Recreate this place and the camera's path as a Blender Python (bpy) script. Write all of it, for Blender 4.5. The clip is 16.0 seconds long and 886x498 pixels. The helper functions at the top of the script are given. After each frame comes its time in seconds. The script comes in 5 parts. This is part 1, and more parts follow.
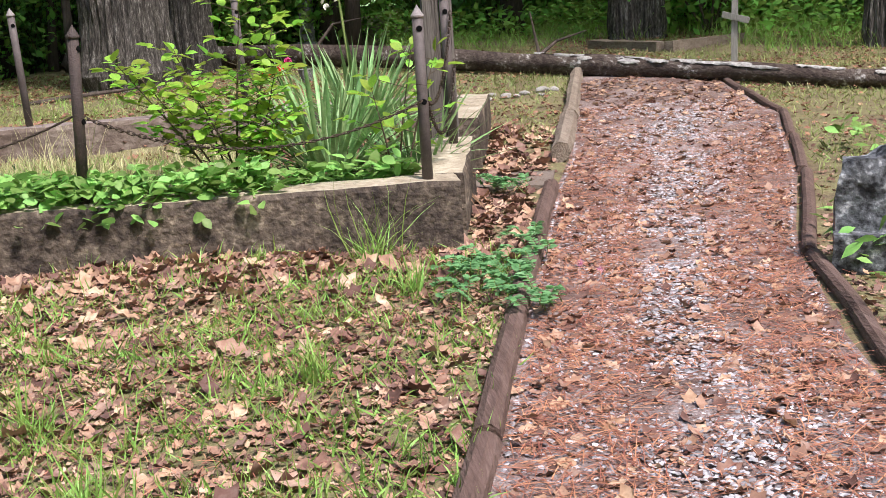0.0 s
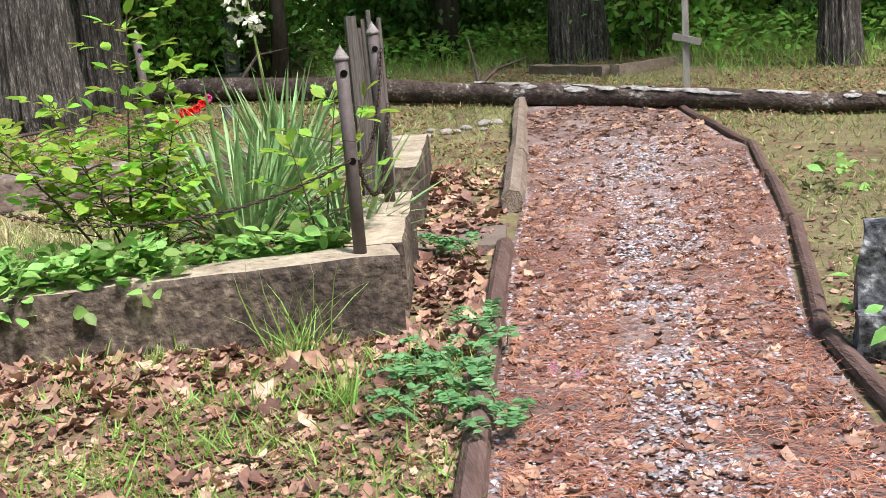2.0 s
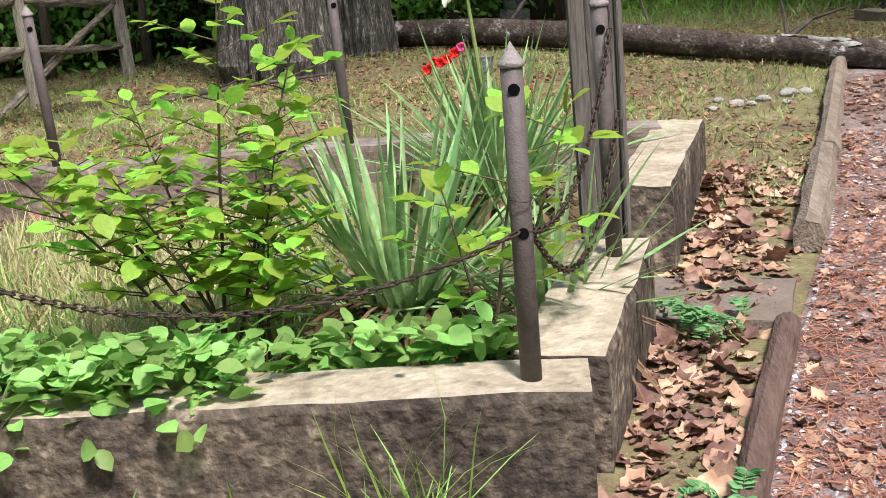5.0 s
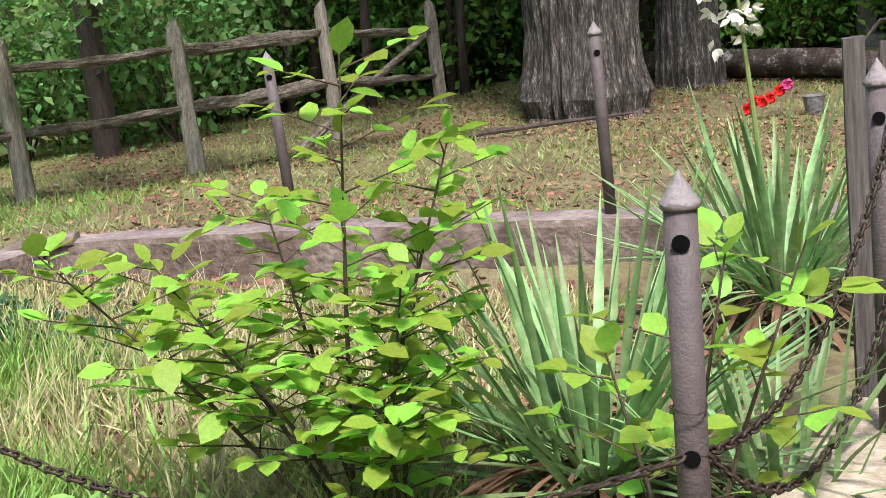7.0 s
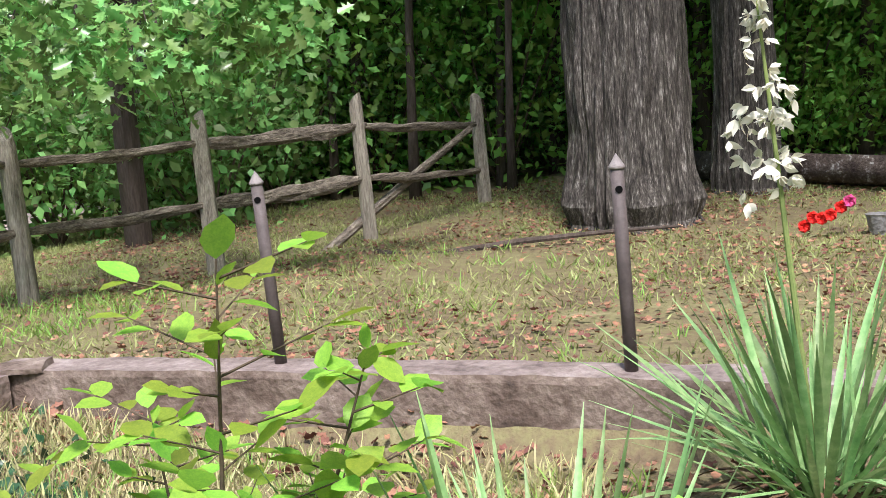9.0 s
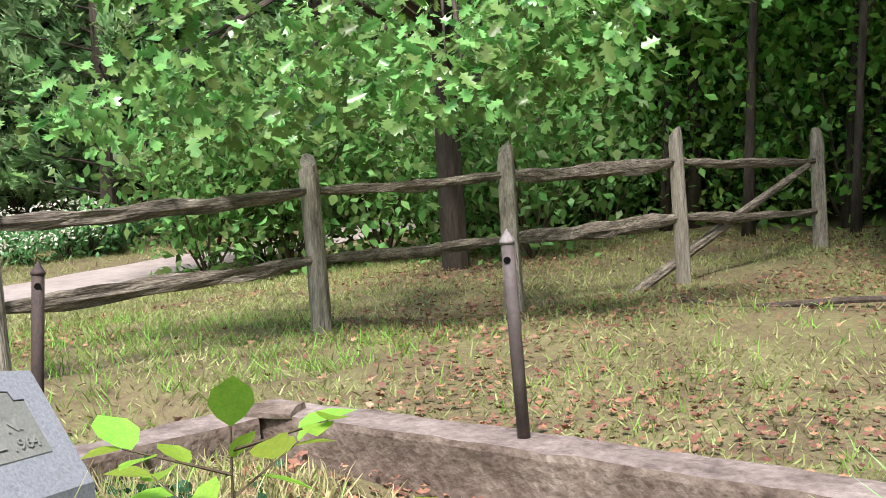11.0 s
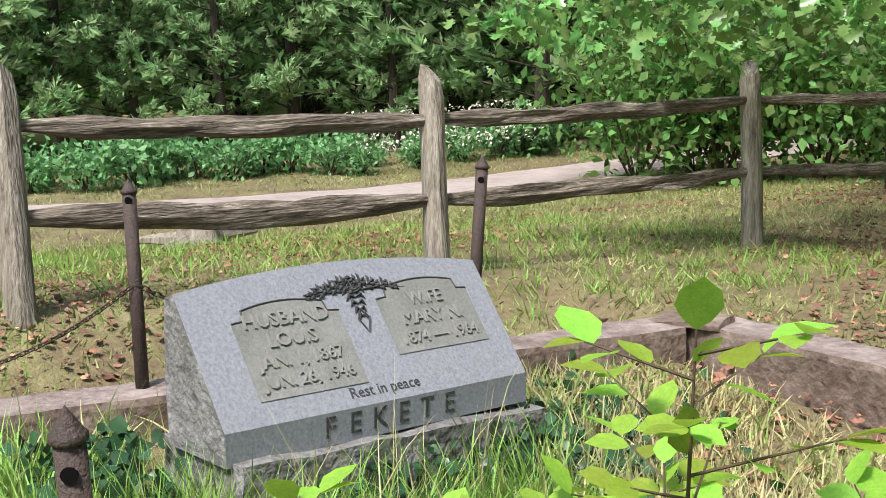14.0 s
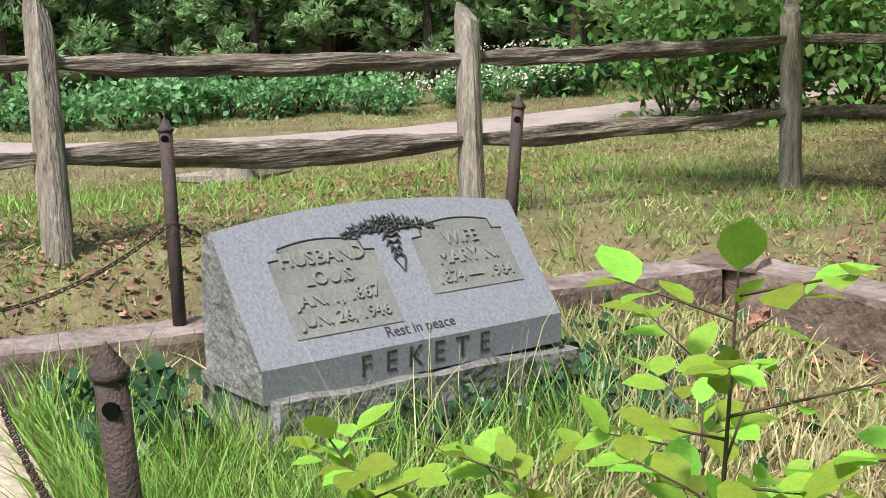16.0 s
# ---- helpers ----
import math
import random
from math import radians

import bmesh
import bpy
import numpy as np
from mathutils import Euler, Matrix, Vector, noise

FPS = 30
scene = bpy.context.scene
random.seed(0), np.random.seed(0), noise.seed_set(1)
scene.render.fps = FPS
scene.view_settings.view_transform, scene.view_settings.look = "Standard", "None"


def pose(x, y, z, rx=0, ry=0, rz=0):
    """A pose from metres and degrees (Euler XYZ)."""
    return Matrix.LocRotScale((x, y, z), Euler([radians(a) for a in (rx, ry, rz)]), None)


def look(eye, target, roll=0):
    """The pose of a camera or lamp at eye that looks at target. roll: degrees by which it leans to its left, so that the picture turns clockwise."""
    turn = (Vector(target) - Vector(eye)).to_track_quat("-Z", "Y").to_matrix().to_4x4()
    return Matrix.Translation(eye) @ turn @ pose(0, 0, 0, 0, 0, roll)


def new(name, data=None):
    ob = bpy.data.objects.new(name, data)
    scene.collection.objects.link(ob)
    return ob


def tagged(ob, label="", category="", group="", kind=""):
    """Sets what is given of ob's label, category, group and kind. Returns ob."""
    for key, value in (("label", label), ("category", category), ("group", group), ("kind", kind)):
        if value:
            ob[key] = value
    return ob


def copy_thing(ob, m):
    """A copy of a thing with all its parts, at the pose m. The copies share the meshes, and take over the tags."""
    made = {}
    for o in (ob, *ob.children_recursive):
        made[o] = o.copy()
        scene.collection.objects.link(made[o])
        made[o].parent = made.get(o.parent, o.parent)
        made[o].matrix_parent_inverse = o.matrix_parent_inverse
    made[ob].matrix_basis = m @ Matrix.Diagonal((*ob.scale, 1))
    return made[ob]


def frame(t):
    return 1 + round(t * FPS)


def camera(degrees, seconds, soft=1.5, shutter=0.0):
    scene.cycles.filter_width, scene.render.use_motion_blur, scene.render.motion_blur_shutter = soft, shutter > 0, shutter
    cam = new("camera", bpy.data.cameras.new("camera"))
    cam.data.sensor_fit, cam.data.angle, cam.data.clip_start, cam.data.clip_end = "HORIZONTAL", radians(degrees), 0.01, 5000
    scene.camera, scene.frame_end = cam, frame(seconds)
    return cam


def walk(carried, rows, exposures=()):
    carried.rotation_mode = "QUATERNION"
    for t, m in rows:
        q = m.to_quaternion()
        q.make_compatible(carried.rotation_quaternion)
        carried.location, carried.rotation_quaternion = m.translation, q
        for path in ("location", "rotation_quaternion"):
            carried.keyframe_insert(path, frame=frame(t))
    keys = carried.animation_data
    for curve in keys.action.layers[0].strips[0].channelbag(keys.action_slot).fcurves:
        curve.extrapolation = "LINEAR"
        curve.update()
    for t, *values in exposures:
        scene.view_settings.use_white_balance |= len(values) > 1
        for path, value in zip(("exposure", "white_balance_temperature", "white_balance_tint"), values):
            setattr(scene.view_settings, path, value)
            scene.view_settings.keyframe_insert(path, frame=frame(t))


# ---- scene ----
cam = camera(39.1, 16.0, soft=0.6)
PATH = [
    (0, (-0.925, -6.754, 1.455), (-0.694, -4.813, 1.03), -3.4),
    (0.5, (-0.842, -6.496, 1.444), (-0.476, -4.572, 1.04), -4.5),
    (1, (-0.869, -6.151, 1.483), (-0.35, -4.258, 1.101), -5.5),
    (1.5, (-0.854, -5.903, 1.459), (-0.365, -4.003, 1.071), -5.3),
    (2, (-0.742, -5.555, 1.507), (-0.414, -3.623, 1.107), -4.7),
    (2.5, (-0.683, -5.186, 1.511), (-0.49, -3.236, 1.108), -4.1),
    (3, (-0.6, -4.767, 1.543), (-0.538, -2.808, 1.149), -4.2),
    (3.5, (-0.392, -4.41, 1.577), (-0.487, -2.449, 1.194), -4.5),
    (4, (-0.265, -4.079, 1.575), (-0.43, -2.129, 1.164), -4.7),
    (4.2, (-0.238, -3.907, 1.565), (-0.388, -1.959, 1.134), -4.5),
    (6.3, (0.141, -2.413, 1.684), (-0.208, -0.509, 1.179), -5.5),
    (6.5, (0.173, -2.292, 1.686), (-0.27, -0.405, 1.19), -6.2),
    (7, (0.222, -2.033, 1.673), (-0.486, -0.208, 1.262), -5.5),
    (7.5, (0.278, -1.845, 1.673), (-0.527, -0.054, 1.29), -6.4),
    (8, (0.209, -1.639, 1.671), (-0.561, 0.171, 1.307), -5.5),
    (8.2, (0.161, -1.546, 1.705), (-0.593, 0.274, 1.355), -5.0),
    (10.3, (0.416, -0.516, 1.975), (-0.597, 1.192, 1.739), -2.0),
    (10.5, (0.385, -0.44, 1.975), (-0.672, 1.242, 1.74), -1.9),
    (11, (0.363, -0.361, 2.021), (-0.925, 1.149, 1.782), -2.7),
    (11.5, (0.325, -0.35, 2.021), (-1.12, 1.01, 1.774), -2.9),
    (12, (0.298, -0.359, 2.013), (-1.223, 0.915, 1.758), -2.5),
    (12.5, (0.292, -0.358, 2.011), (-1.293, 0.831, 1.737), -2.3),
    (13, (0.273, -0.359, 2.003), (-1.365, 0.75, 1.701), -2.0),
    (13.5, (0.258, -0.368, 1.99), (-1.42, 0.67, 1.663), -2.0),
    (14, (0.243, -0.368, 1.991), (-1.459, 0.619, 1.634), -1.7),
    (14.5, (0.23, -0.364, 1.985), (-1.481, 0.597, 1.601), -1.8),
    (15, (0.228, -0.364, 1.988), (-1.487, 0.581, 1.579), -1.8),
    (15.5, (0.227, -0.368, 1.988), (-1.487, 0.568, 1.558), -1.7),
    (16, (0.231, -0.373, 1.987), (-1.482, 0.556, 1.538), -1.7),
]
walk(cam, [(t, look(eye, target, roll)) for t, eye, target, roll in PATH], [(0.0, 0.62, 6200, 17), (4.2, 0.70, 6200, 13), (6.4, 0.56, 6150, 15), (7.2, 0.74, 6050, 17), (8.2, 0.76, 6000, 17), (10.3, 0.86, 6150, 14), (13.0, 0.74, 6250, 13), (16.0, 0.60, 6300, 12)])


# ---- world, sun ----
world = bpy.data.worlds.new("world")
scene.world = world
world.use_nodes = True
wn = world.node_tree
sky = wn.nodes.new("ShaderNodeTexSky")
sky.sky_type, sky.sun_disc = "NISHITA", False
sky.sun_elevation, sky.sun_rotation = radians(58), radians(150)
sky.air_density, sky.dust_density = 1.0, 2.5
wn.links.new(sky.outputs[0], wn.nodes["Background"].inputs[0])
wn.nodes["Background"].inputs[1].default_value = 0.15
sun = new("sun", bpy.data.lights.new("sun", "SUN"))
sun.data.energy, sun.data.angle, sun.data.color = 4.2, radians(9), (1.0, 0.95, 0.87)
sun_az, sun_el = radians(150), radians(58)
sun.matrix_world = look((0, 0, 30), (-30 * math.sin(sun_az) * math.cos(sun_el), -30 * math.cos(sun_az) * math.cos(sun_el), 30 - 30 * math.sin(sun_el)))
rng = np.random.default_rng(7)


# ---- materials ----
def mat(name, cols, scale=6.0, rough=0.85, bump=0.3, bscale=60.0, island=0.0, hue=0.0, metal=0.0, trans=0.0, stretch=(1, 1, 1), spec=0.3, objrand=0.0, fine=5.0):
    m = bpy.data.materials.new(name)
    m.use_nodes = True
    t = m.node_tree
    n, l = t.nodes, t.links
    b = n["Principled BSDF"]
    b.inputs["Roughness"].default_value, b.inputs["Metallic"].default_value = rough, metal
    b.inputs["Specular IOR Level"].default_value = spec
    tc, mp = n.new("ShaderNodeTexCoord"), n.new("ShaderNodeMapping")
    mp.inputs["Scale"].default_value = stretch
    l.new(tc.outputs["Object"], mp.inputs[0])
    a, c = n.new("ShaderNodeTexNoise"), n.new("ShaderNodeTexNoise")
    for q, s in ((a, scale), (c, scale * fine)):
        q.inputs["Scale"].default_value, q.inputs["Detail"].default_value, q.inputs["Roughness"].default_value = s, 5, 0.62
        l.new(mp.outputs[0], q.inputs["Vector"])
    mix = n.new("ShaderNodeMix")
    mix.inputs[0].default_value = 0.45
    l.new(a.outputs[0], mix.inputs[2]), l.new(c.outputs[0], mix.inputs[3])
    ramp = n.new("ShaderNodeValToRGB")
    e = ramp.color_ramp.elements
    while len(e) < len(cols):
        e.new(0.5)
    for i, col in enumerate(cols):
        e[i].position, e[i].color = 0.32 + 0.36 * i / max(1, len(cols) - 1), (*col, 1)
    l.new(mix.outputs[0], ramp.inputs[0])
    out = ramp.outputs[0]
    for amount, node, sock in ((island, "ShaderNodeNewGeometry", "Random Per Island"), (objrand, "ShaderNodeObjectInfo", "Random")):
        if amount:
            hs, g = n.new("ShaderNodeHueSaturation"), n.new(node)
            mv, mh = n.new("ShaderNodeMapRange"), n.new("ShaderNodeMapRange")
            mv.inputs[3].default_value, mv.inputs[4].default_value = 1 - amount, 1 + amount
            mh.inputs[3].default_value, mh.inputs[4].default_value = 0.5 - hue, 0.5 + hue
            l.new(g.outputs[sock], mv.inputs[0]), l.new(g.outputs[sock], mh.inputs[0])
            l.new(mv.outputs[0], hs.inputs["Value"]), l.new(mh.outputs[0], hs.inputs["Hue"])
            l.new(out, hs.inputs["Color"])
            out = hs.outputs[0]
    l.new(out, b.inputs["Base Color"])
    if bump:
        bn, bp = n.new("ShaderNodeTexNoise"), n.new("ShaderNodeBump")
        bn.inputs["Scale"].default_value, bn.inputs["Detail"].default_value = bscale, 4
        bp.inputs["Strength"].default_value, bp.inputs["Distance"].default_value = bump, 0.02
        l.new(mp.outputs[0], bn.inputs["Vector"]), l.new(bn.outputs[0], bp.inputs["Height"])
        l.new(bp.outputs[0], b.inputs["Normal"])
    if trans:
        tr, ms = n.new("ShaderNodeBsdfTranslucent"), n.new("ShaderNodeMixShader")
        ms.inputs[0].default_value = trans
        l.new(out, tr.inputs[0]), l.new(b.outputs[0], ms.inputs[1]), l.new(tr.outputs[0], ms.inputs[2])
        l.new(ms.outputs[0], n["Material Output"].inputs[0])
    return m


M_GROUND = mat("soil_and_litter", [(0.065, 0.045, 0.028), (0.14, 0.105, 0.06), (0.18, 0.165, 0.075), (0.27, 0.225, 0.135)], 2.0, bump=0.8, bscale=45, fine=9)
M_PATH = mat("mulch_path", [(0.055, 0.035, 0.03), (0.14, 0.085, 0.07), (0.25, 0.19, 0.175), (0.42, 0.39, 0.39)], 2.6, bump=1.0, bscale=70, fine=14)
M_ROAD = mat("gravel_road", [(0.24, 0.195, 0.18), (0.34, 0.285, 0.265), (0.40, 0.35, 0.325)], 1.5, bump=0.5)
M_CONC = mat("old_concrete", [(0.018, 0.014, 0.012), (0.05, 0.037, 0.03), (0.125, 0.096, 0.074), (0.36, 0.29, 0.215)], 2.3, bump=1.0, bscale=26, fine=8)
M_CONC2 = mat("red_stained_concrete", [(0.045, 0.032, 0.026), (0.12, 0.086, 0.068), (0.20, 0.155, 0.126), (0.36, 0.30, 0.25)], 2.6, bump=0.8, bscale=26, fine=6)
M_CONC_T = mat("pale_concrete_top", [(0.15, 0.12, 0.085), (0.30, 0.245, 0.175), (0.42, 0.36, 0.27), (0.52, 0.46, 0.37)], 4, bump=0.8, bscale=30, fine=5)
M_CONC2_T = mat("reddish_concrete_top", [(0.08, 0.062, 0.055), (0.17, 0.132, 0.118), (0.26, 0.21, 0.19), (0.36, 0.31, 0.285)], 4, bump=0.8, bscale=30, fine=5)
M_SLAB = mat("mossy_slab", [(0.13, 0.10, 0.08), (0.21, 0.165, 0.135)], 4, bump=0.5)
M_PIPE = mat("grey_brown_pipe_paint", [(0.062, 0.048, 0.046), (0.095, 0.075, 0.071), (0.13, 0.105, 0.10)], 7, rough=0.62, bump=0.25, bscale=140, spec=0.4)
M_PIPE_D = mat("dark_rusted_pipe", [(0.03, 0.022, 0.02), (0.055, 0.038, 0.033), (0.08, 0.05, 0.04)], 9, rough=0.65, bump=0.5, bscale=120, spec=0.4)
M_CAP = mat("weathered_cap", [(0.17, 0.145, 0.14), (0.27, 0.24, 0.23)], 12, rough=0.6, bump=0.4, bscale=90)
M_HOLE_SHADE = mat("painted_bore_shade", [(0.004, 0.004, 0.004), (0.01, 0.01, 0.01)], 5, rough=0.95, bump=0, spec=0)
M_CHAIN = mat("rusted_chain_iron", [(0.028, 0.022, 0.018), (0.06, 0.042, 0.032), (0.085, 0.055, 0.04)], 30, rough=0.6, metal=0.5, bump=0.3)
M_GRAN = mat("grey_granite", [(0.13, 0.137, 0.16), (0.20, 0.21, 0.235), (0.26, 0.27, 0.30), (0.34, 0.35, 0.385)], 75, rough=0.7, bump=0.2, bscale=260, fine=4)
M_GRAN_P = mat("stained_frosted_granite", [(0.13, 0.133, 0.118), (0.20, 0.203, 0.187), (0.27, 0.272, 0.257)], 4, rough=0.9, bump=0.3, bscale=160, fine=20)
M_GRAN_R = mat("rock_pitched_granite", [(0.08, 0.075, 0.07), (0.18, 0.175, 0.17), (0.30, 0.29, 0.285)], 7, bump=1.0, bscale=30)
M_LETTER = mat("frosted_lettering", [(0.17, 0.17, 0.155), (0.27, 0.27, 0.25)], 12, bump=0.2)
# shadow inside the cut letters and carving is put into this dark colour
M_CARVE = mat("shadow_dark_carving", [(0.03, 0.03, 0.03), (0.075, 0.075, 0.075)], 20, bump=0.3)
M_TOMB = mat("blackened_marble", [(0.010, 0.010, 0.012), (0.022, 0.022, 0.026), (0.15, 0.155, 0.17), (0.66, 0.67, 0.70)], 9, rough=0.55, bump=0.8, bscale=18, fine=3)
M_FENCE = mat("weathered_split_wood", [(0.06, 0.05, 0.041), (0.18, 0.155, 0.125), (0.31, 0.275, 0.225), (0.44, 0.405, 0.345)], 6, bump=0.9, bscale=20, stretch=(3.2, 3.2, 0.35), fine=6)
M_RAIL = mat("dark_split_rail", [(0.022, 0.017, 0.014), (0.09, 0.073, 0.058), (0.22, 0.185, 0.145), (0.46, 0.42, 0.35)], 8, bump=1.0, bscale=22, stretch=(3.2, 0.3, 3.2), fine=6)
M_EDGE = mat("brown_edging_timber", [(0.055, 0.032, 0.026), (0.11, 0.068, 0.055), (0.17, 0.115, 0.10)], 5, rough=0.75, bump=0.6, bscale=25, stretch=(3, 0.4, 3), fine=6)
M_LOG = mat("fallen_trunk_wood", [(0.020, 0.014, 0.012), (0.05, 0.034, 0.028), (0.11, 0.085, 0.07), (0.62, 0.60, 0.57)], 2.6, bump=1.0, bscale=22, stretch=(2.0, 0.6, 2.0), fine=5)
M_GREYLOG = mat("grey_bark_log", [(0.10, 0.075, 0.055), (0.22, 0.17, 0.13), (0.30, 0.25, 0.20)], 5, bump=0.9, bscale=25, stretch=(3, 0.5, 3))
M_CROSS = mat("silvered_cross_wood", [(0.16, 0.145, 0.13), (0.30, 0.28, 0.255), (0.38, 0.36, 0.33)], 6, bump=0.6, stretch=(3, 3, 0.5))
M_BARK = mat("oak_bark", [(0.006, 0.005, 0.0045), (0.032, 0.027, 0.023), (0.095, 0.083, 0.073), (0.32, 0.30, 0.27)], 9, bump=1.0, bscale=14, stretch=(2.4, 2.4, 0.35), fine=4)
M_SLAT = mat("dark_grey_slat", [(0.04, 0.034, 0.03), (0.10, 0.085, 0.075), (0.17, 0.15, 0.135)], 6, bump=0.6, bscale=30, stretch=(3, 3, 0.25))
M_BARK_D = mat("dark_bark", [(0.03, 0.023, 0.018), (0.07, 0.052, 0.042), (0.12, 0.095, 0.08)], 4, bump=1.0, bscale=12, stretch=(2.4, 2.4, 0.4))
LEAF = dict(bump=0, rough=0.5, spec=0.35)
M_YUC = mat("yucca_leaf", [(0.11, 0.21, 0.075), (0.23, 0.37, 0.14), (0.42, 0.54, 0.26)], 5, objrand=0.3, hue=0.02, trans=0.25, **LEAF)
M_DEADY = mat("dead_yucca_leaf", [(0.10, 0.055, 0.03), (0.22, 0.13, 0.075)], 6, bump=0, objrand=0.3)
M_SHRUB = mat("bright_shrub_leaf", [(0.20, 0.38, 0.05), (0.40, 0.58, 0.07)], 5, objrand=0.38, hue=0.035, trans=0.45, **LEAF)
M_GCOV = mat("groundcover_leaf", [(0.15, 0.32, 0.07), (0.33, 0.52, 0.14)], 5, island=0.45, hue=0.02, trans=0.4, **LEAF)
M_IVY = mat("ivy_leaf", [(0.014, 0.045, 0.018), (0.045, 0.11, 0.045)], 9, island=0.4, hue=0.02, trans=0.15, bump=0, rough=0.35)
M_FERN = mat("mimosa_leaf", [(0.11, 0.27, 0.10), (0.20, 0.40, 0.16)], 6, island=0.3, trans=0.35, **LEAF)
M_STEM = mat("thin_stem", [(0.05, 0.035, 0.025), (0.11, 0.08, 0.05)], 20, bump=0.2)
M_STEMG = mat("green_stem", [(0.14, 0.20, 0.06), (0.24, 0.28, 0.09)], 20, bump=0)
M_GRASS = mat("green_grass", [(0.17, 0.31, 0.055), (0.35, 0.50, 0.12)], 2, island=0.45, hue=0.03, trans=0.35, **LEAF)
M_DRY = mat("dry_grass", [(0.34, 0.30, 0.13), (0.50, 0.45, 0.24), (0.30, 0.36, 0.11)], 2, island=0.3, hue=0.03, trans=0.3, **LEAF)
M_LAWN = mat("lawn_grass", [(0.15, 0.21, 0.06), (0.30, 0.33, 0.12), (0.46, 0.42, 0.22)], 0.9, island=0.5, hue=0.025, trans=0.3, **LEAF)
M_LITTER2 = mat("small_red_leaf", [(0.10, 0.045, 0.03), (0.25, 0.115, 0.075), (0.38, 0.235, 0.165)], 4, island=0.5, hue=0.02, bump=0, rough=0.8, trans=0.1)
M_LITTER = mat("fallen_oak_leaf", [(0.13, 0.065, 0.045), (0.29, 0.165, 0.115), (0.50, 0.36, 0.275)], 4, island=0.62, hue=0.02, bump=0, rough=0.8, trans=0.1)
M_NEEDLE = mat("pine_needle", [(0.24, 0.092, 0.055), (0.46, 0.20, 0.125)], 3, island=0.4, hue=0.015, bump=0, rough=0.7)
M_CHIP = mat("pale_gravel_chip", [(0.22, 0.20, 0.205), (0.48, 0.46, 0.475)], 8, island=0.5, bump=0.3)
M_OAK = mat("oak_leaf", [(0.11, 0.25, 0.06), (0.30, 0.48, 0.15)], 3, island=0.5, hue=0.035, trans=0.42, bump=0, rough=0.32, spec=0.6)
M_WOOD1 = mat("woodland_leaf", [(0.10, 0.21, 0.055), (0.25, 0.42, 0.12)], 0.5, island=0.55, hue=0.035, trans=0.45, **LEAF)
# brighter copy of the woodland leaf, with sunlight put into its colour
M_WOOD2 = mat("painted_sunlit_leaf", [(0.16, 0.34, 0.06), (0.32, 0.54, 0.11)], 0.5, island=0.45, hue=0.03, trans=0.6, **LEAF)
M_PINE = mat("pine_foliage", [(0.16, 0.30, 0.12), (0.42, 0.56, 0.28)], 0.6, island=0.45, hue=0.025, trans=0.55, **LEAF)
M_RED = mat("red_cloth_petal", [(0.55, 0.012, 0.01), (0.75, 0.03, 0.02)], 12, bump=0.2, rough=0.6)
M_MAG = mat("magenta_petal", [(0.5, 0.03, 0.16), (0.6, 0.1, 0.25)], 12, bump=0)
M_PINK = mat("pink_filament", [(0.65, 0.25, 0.45), (0.8, 0.45, 0.6)], 12, bump=0, trans=0.3)
M_WHITEP = mat("cream_petal", [(0.68, 0.65, 0.52), (0.80, 0.78, 0.68)], 12, bump=0, trans=0.3)
M_STONE = mat("pale_field_stone", [(0.22, 0.20, 0.18), (0.42, 0.40, 0.37)], 5, bump=0.7)
M_CONE = mat("pine_cone_scale", [(0.04, 0.028, 0.02), (0.10, 0.07, 0.05)], 12, bump=0.4)


# ---- builders ----
def empty(name, x, y, z, label="", category="", group="", kind=""):
    ob = new(name)
    ob.empty_display_size = 0.1
    ob.location = (x, y, z)
    bpy.context.view_layer.update()
    return tagged(ob, label, category, group, kind)


def under(ob, parent):
    if parent is not None:
        ob.parent = parent
        ob.matrix_parent_inverse = Matrix.LocRotScale(parent.location, parent.rotation_euler, None).inverted() if parent.parent is None else (parent.parent.matrix_basis @ Matrix.Identity(4)).inverted()
    return ob


def part(name, bm, material, parent=None, label="", smooth=False):
    """Links a bmesh as one mesh object, in world coordinates, under a thing."""
    me = bpy.data.meshes.new(name)
    if smooth:
        for f in bm.faces:
            f.smooth = True
    bm.to_mesh(me)
    bm.free()
    me.materials.append(material)
    ob = new(name, me)
    if label:
        ob["label"] = label
    return under(ob, parent)


def raw(name, verts, loops, sizes, material, parent=None, smooth=False):
    """A mesh from flat arrays."""
    me = bpy.data.meshes.new(name)
    verts, loops, sizes = np.asarray(verts, np.float32).reshape(-1, 3), np.asarray(loops, np.int32).ravel(), np.asarray(sizes, np.int32)
    me.vertices.add(len(verts)), me.loops.add(len(loops)), me.polygons.add(len(sizes))
    me.vertices.foreach_set("co", verts.ravel())
    me.loops.foreach_set("vertex_index", loops)
    me.polygons.foreach_set("loop_start", np.r_[0, np.cumsum(sizes)[:-1]].astype(np.int32))
    if smooth:
        me.polygons.foreach_set("use_smooth", np.ones(len(sizes), bool))
    me.update(calc_edges=True)
    me.materials.append(material)
    ob = new(name, me)
    return under(ob, parent)


def frames(dirs, ups):
    """Rotation matrices with y along dirs and z near ups."""
    y = dirs / np.linalg.norm(dirs, axis=1)[:, None]
    x = np.cross(y, ups)
    x /= np.linalg.norm(x, axis=1)[:, None] + 1e-9
    return np.stack([x, y, np.cross(x, y)], -1)


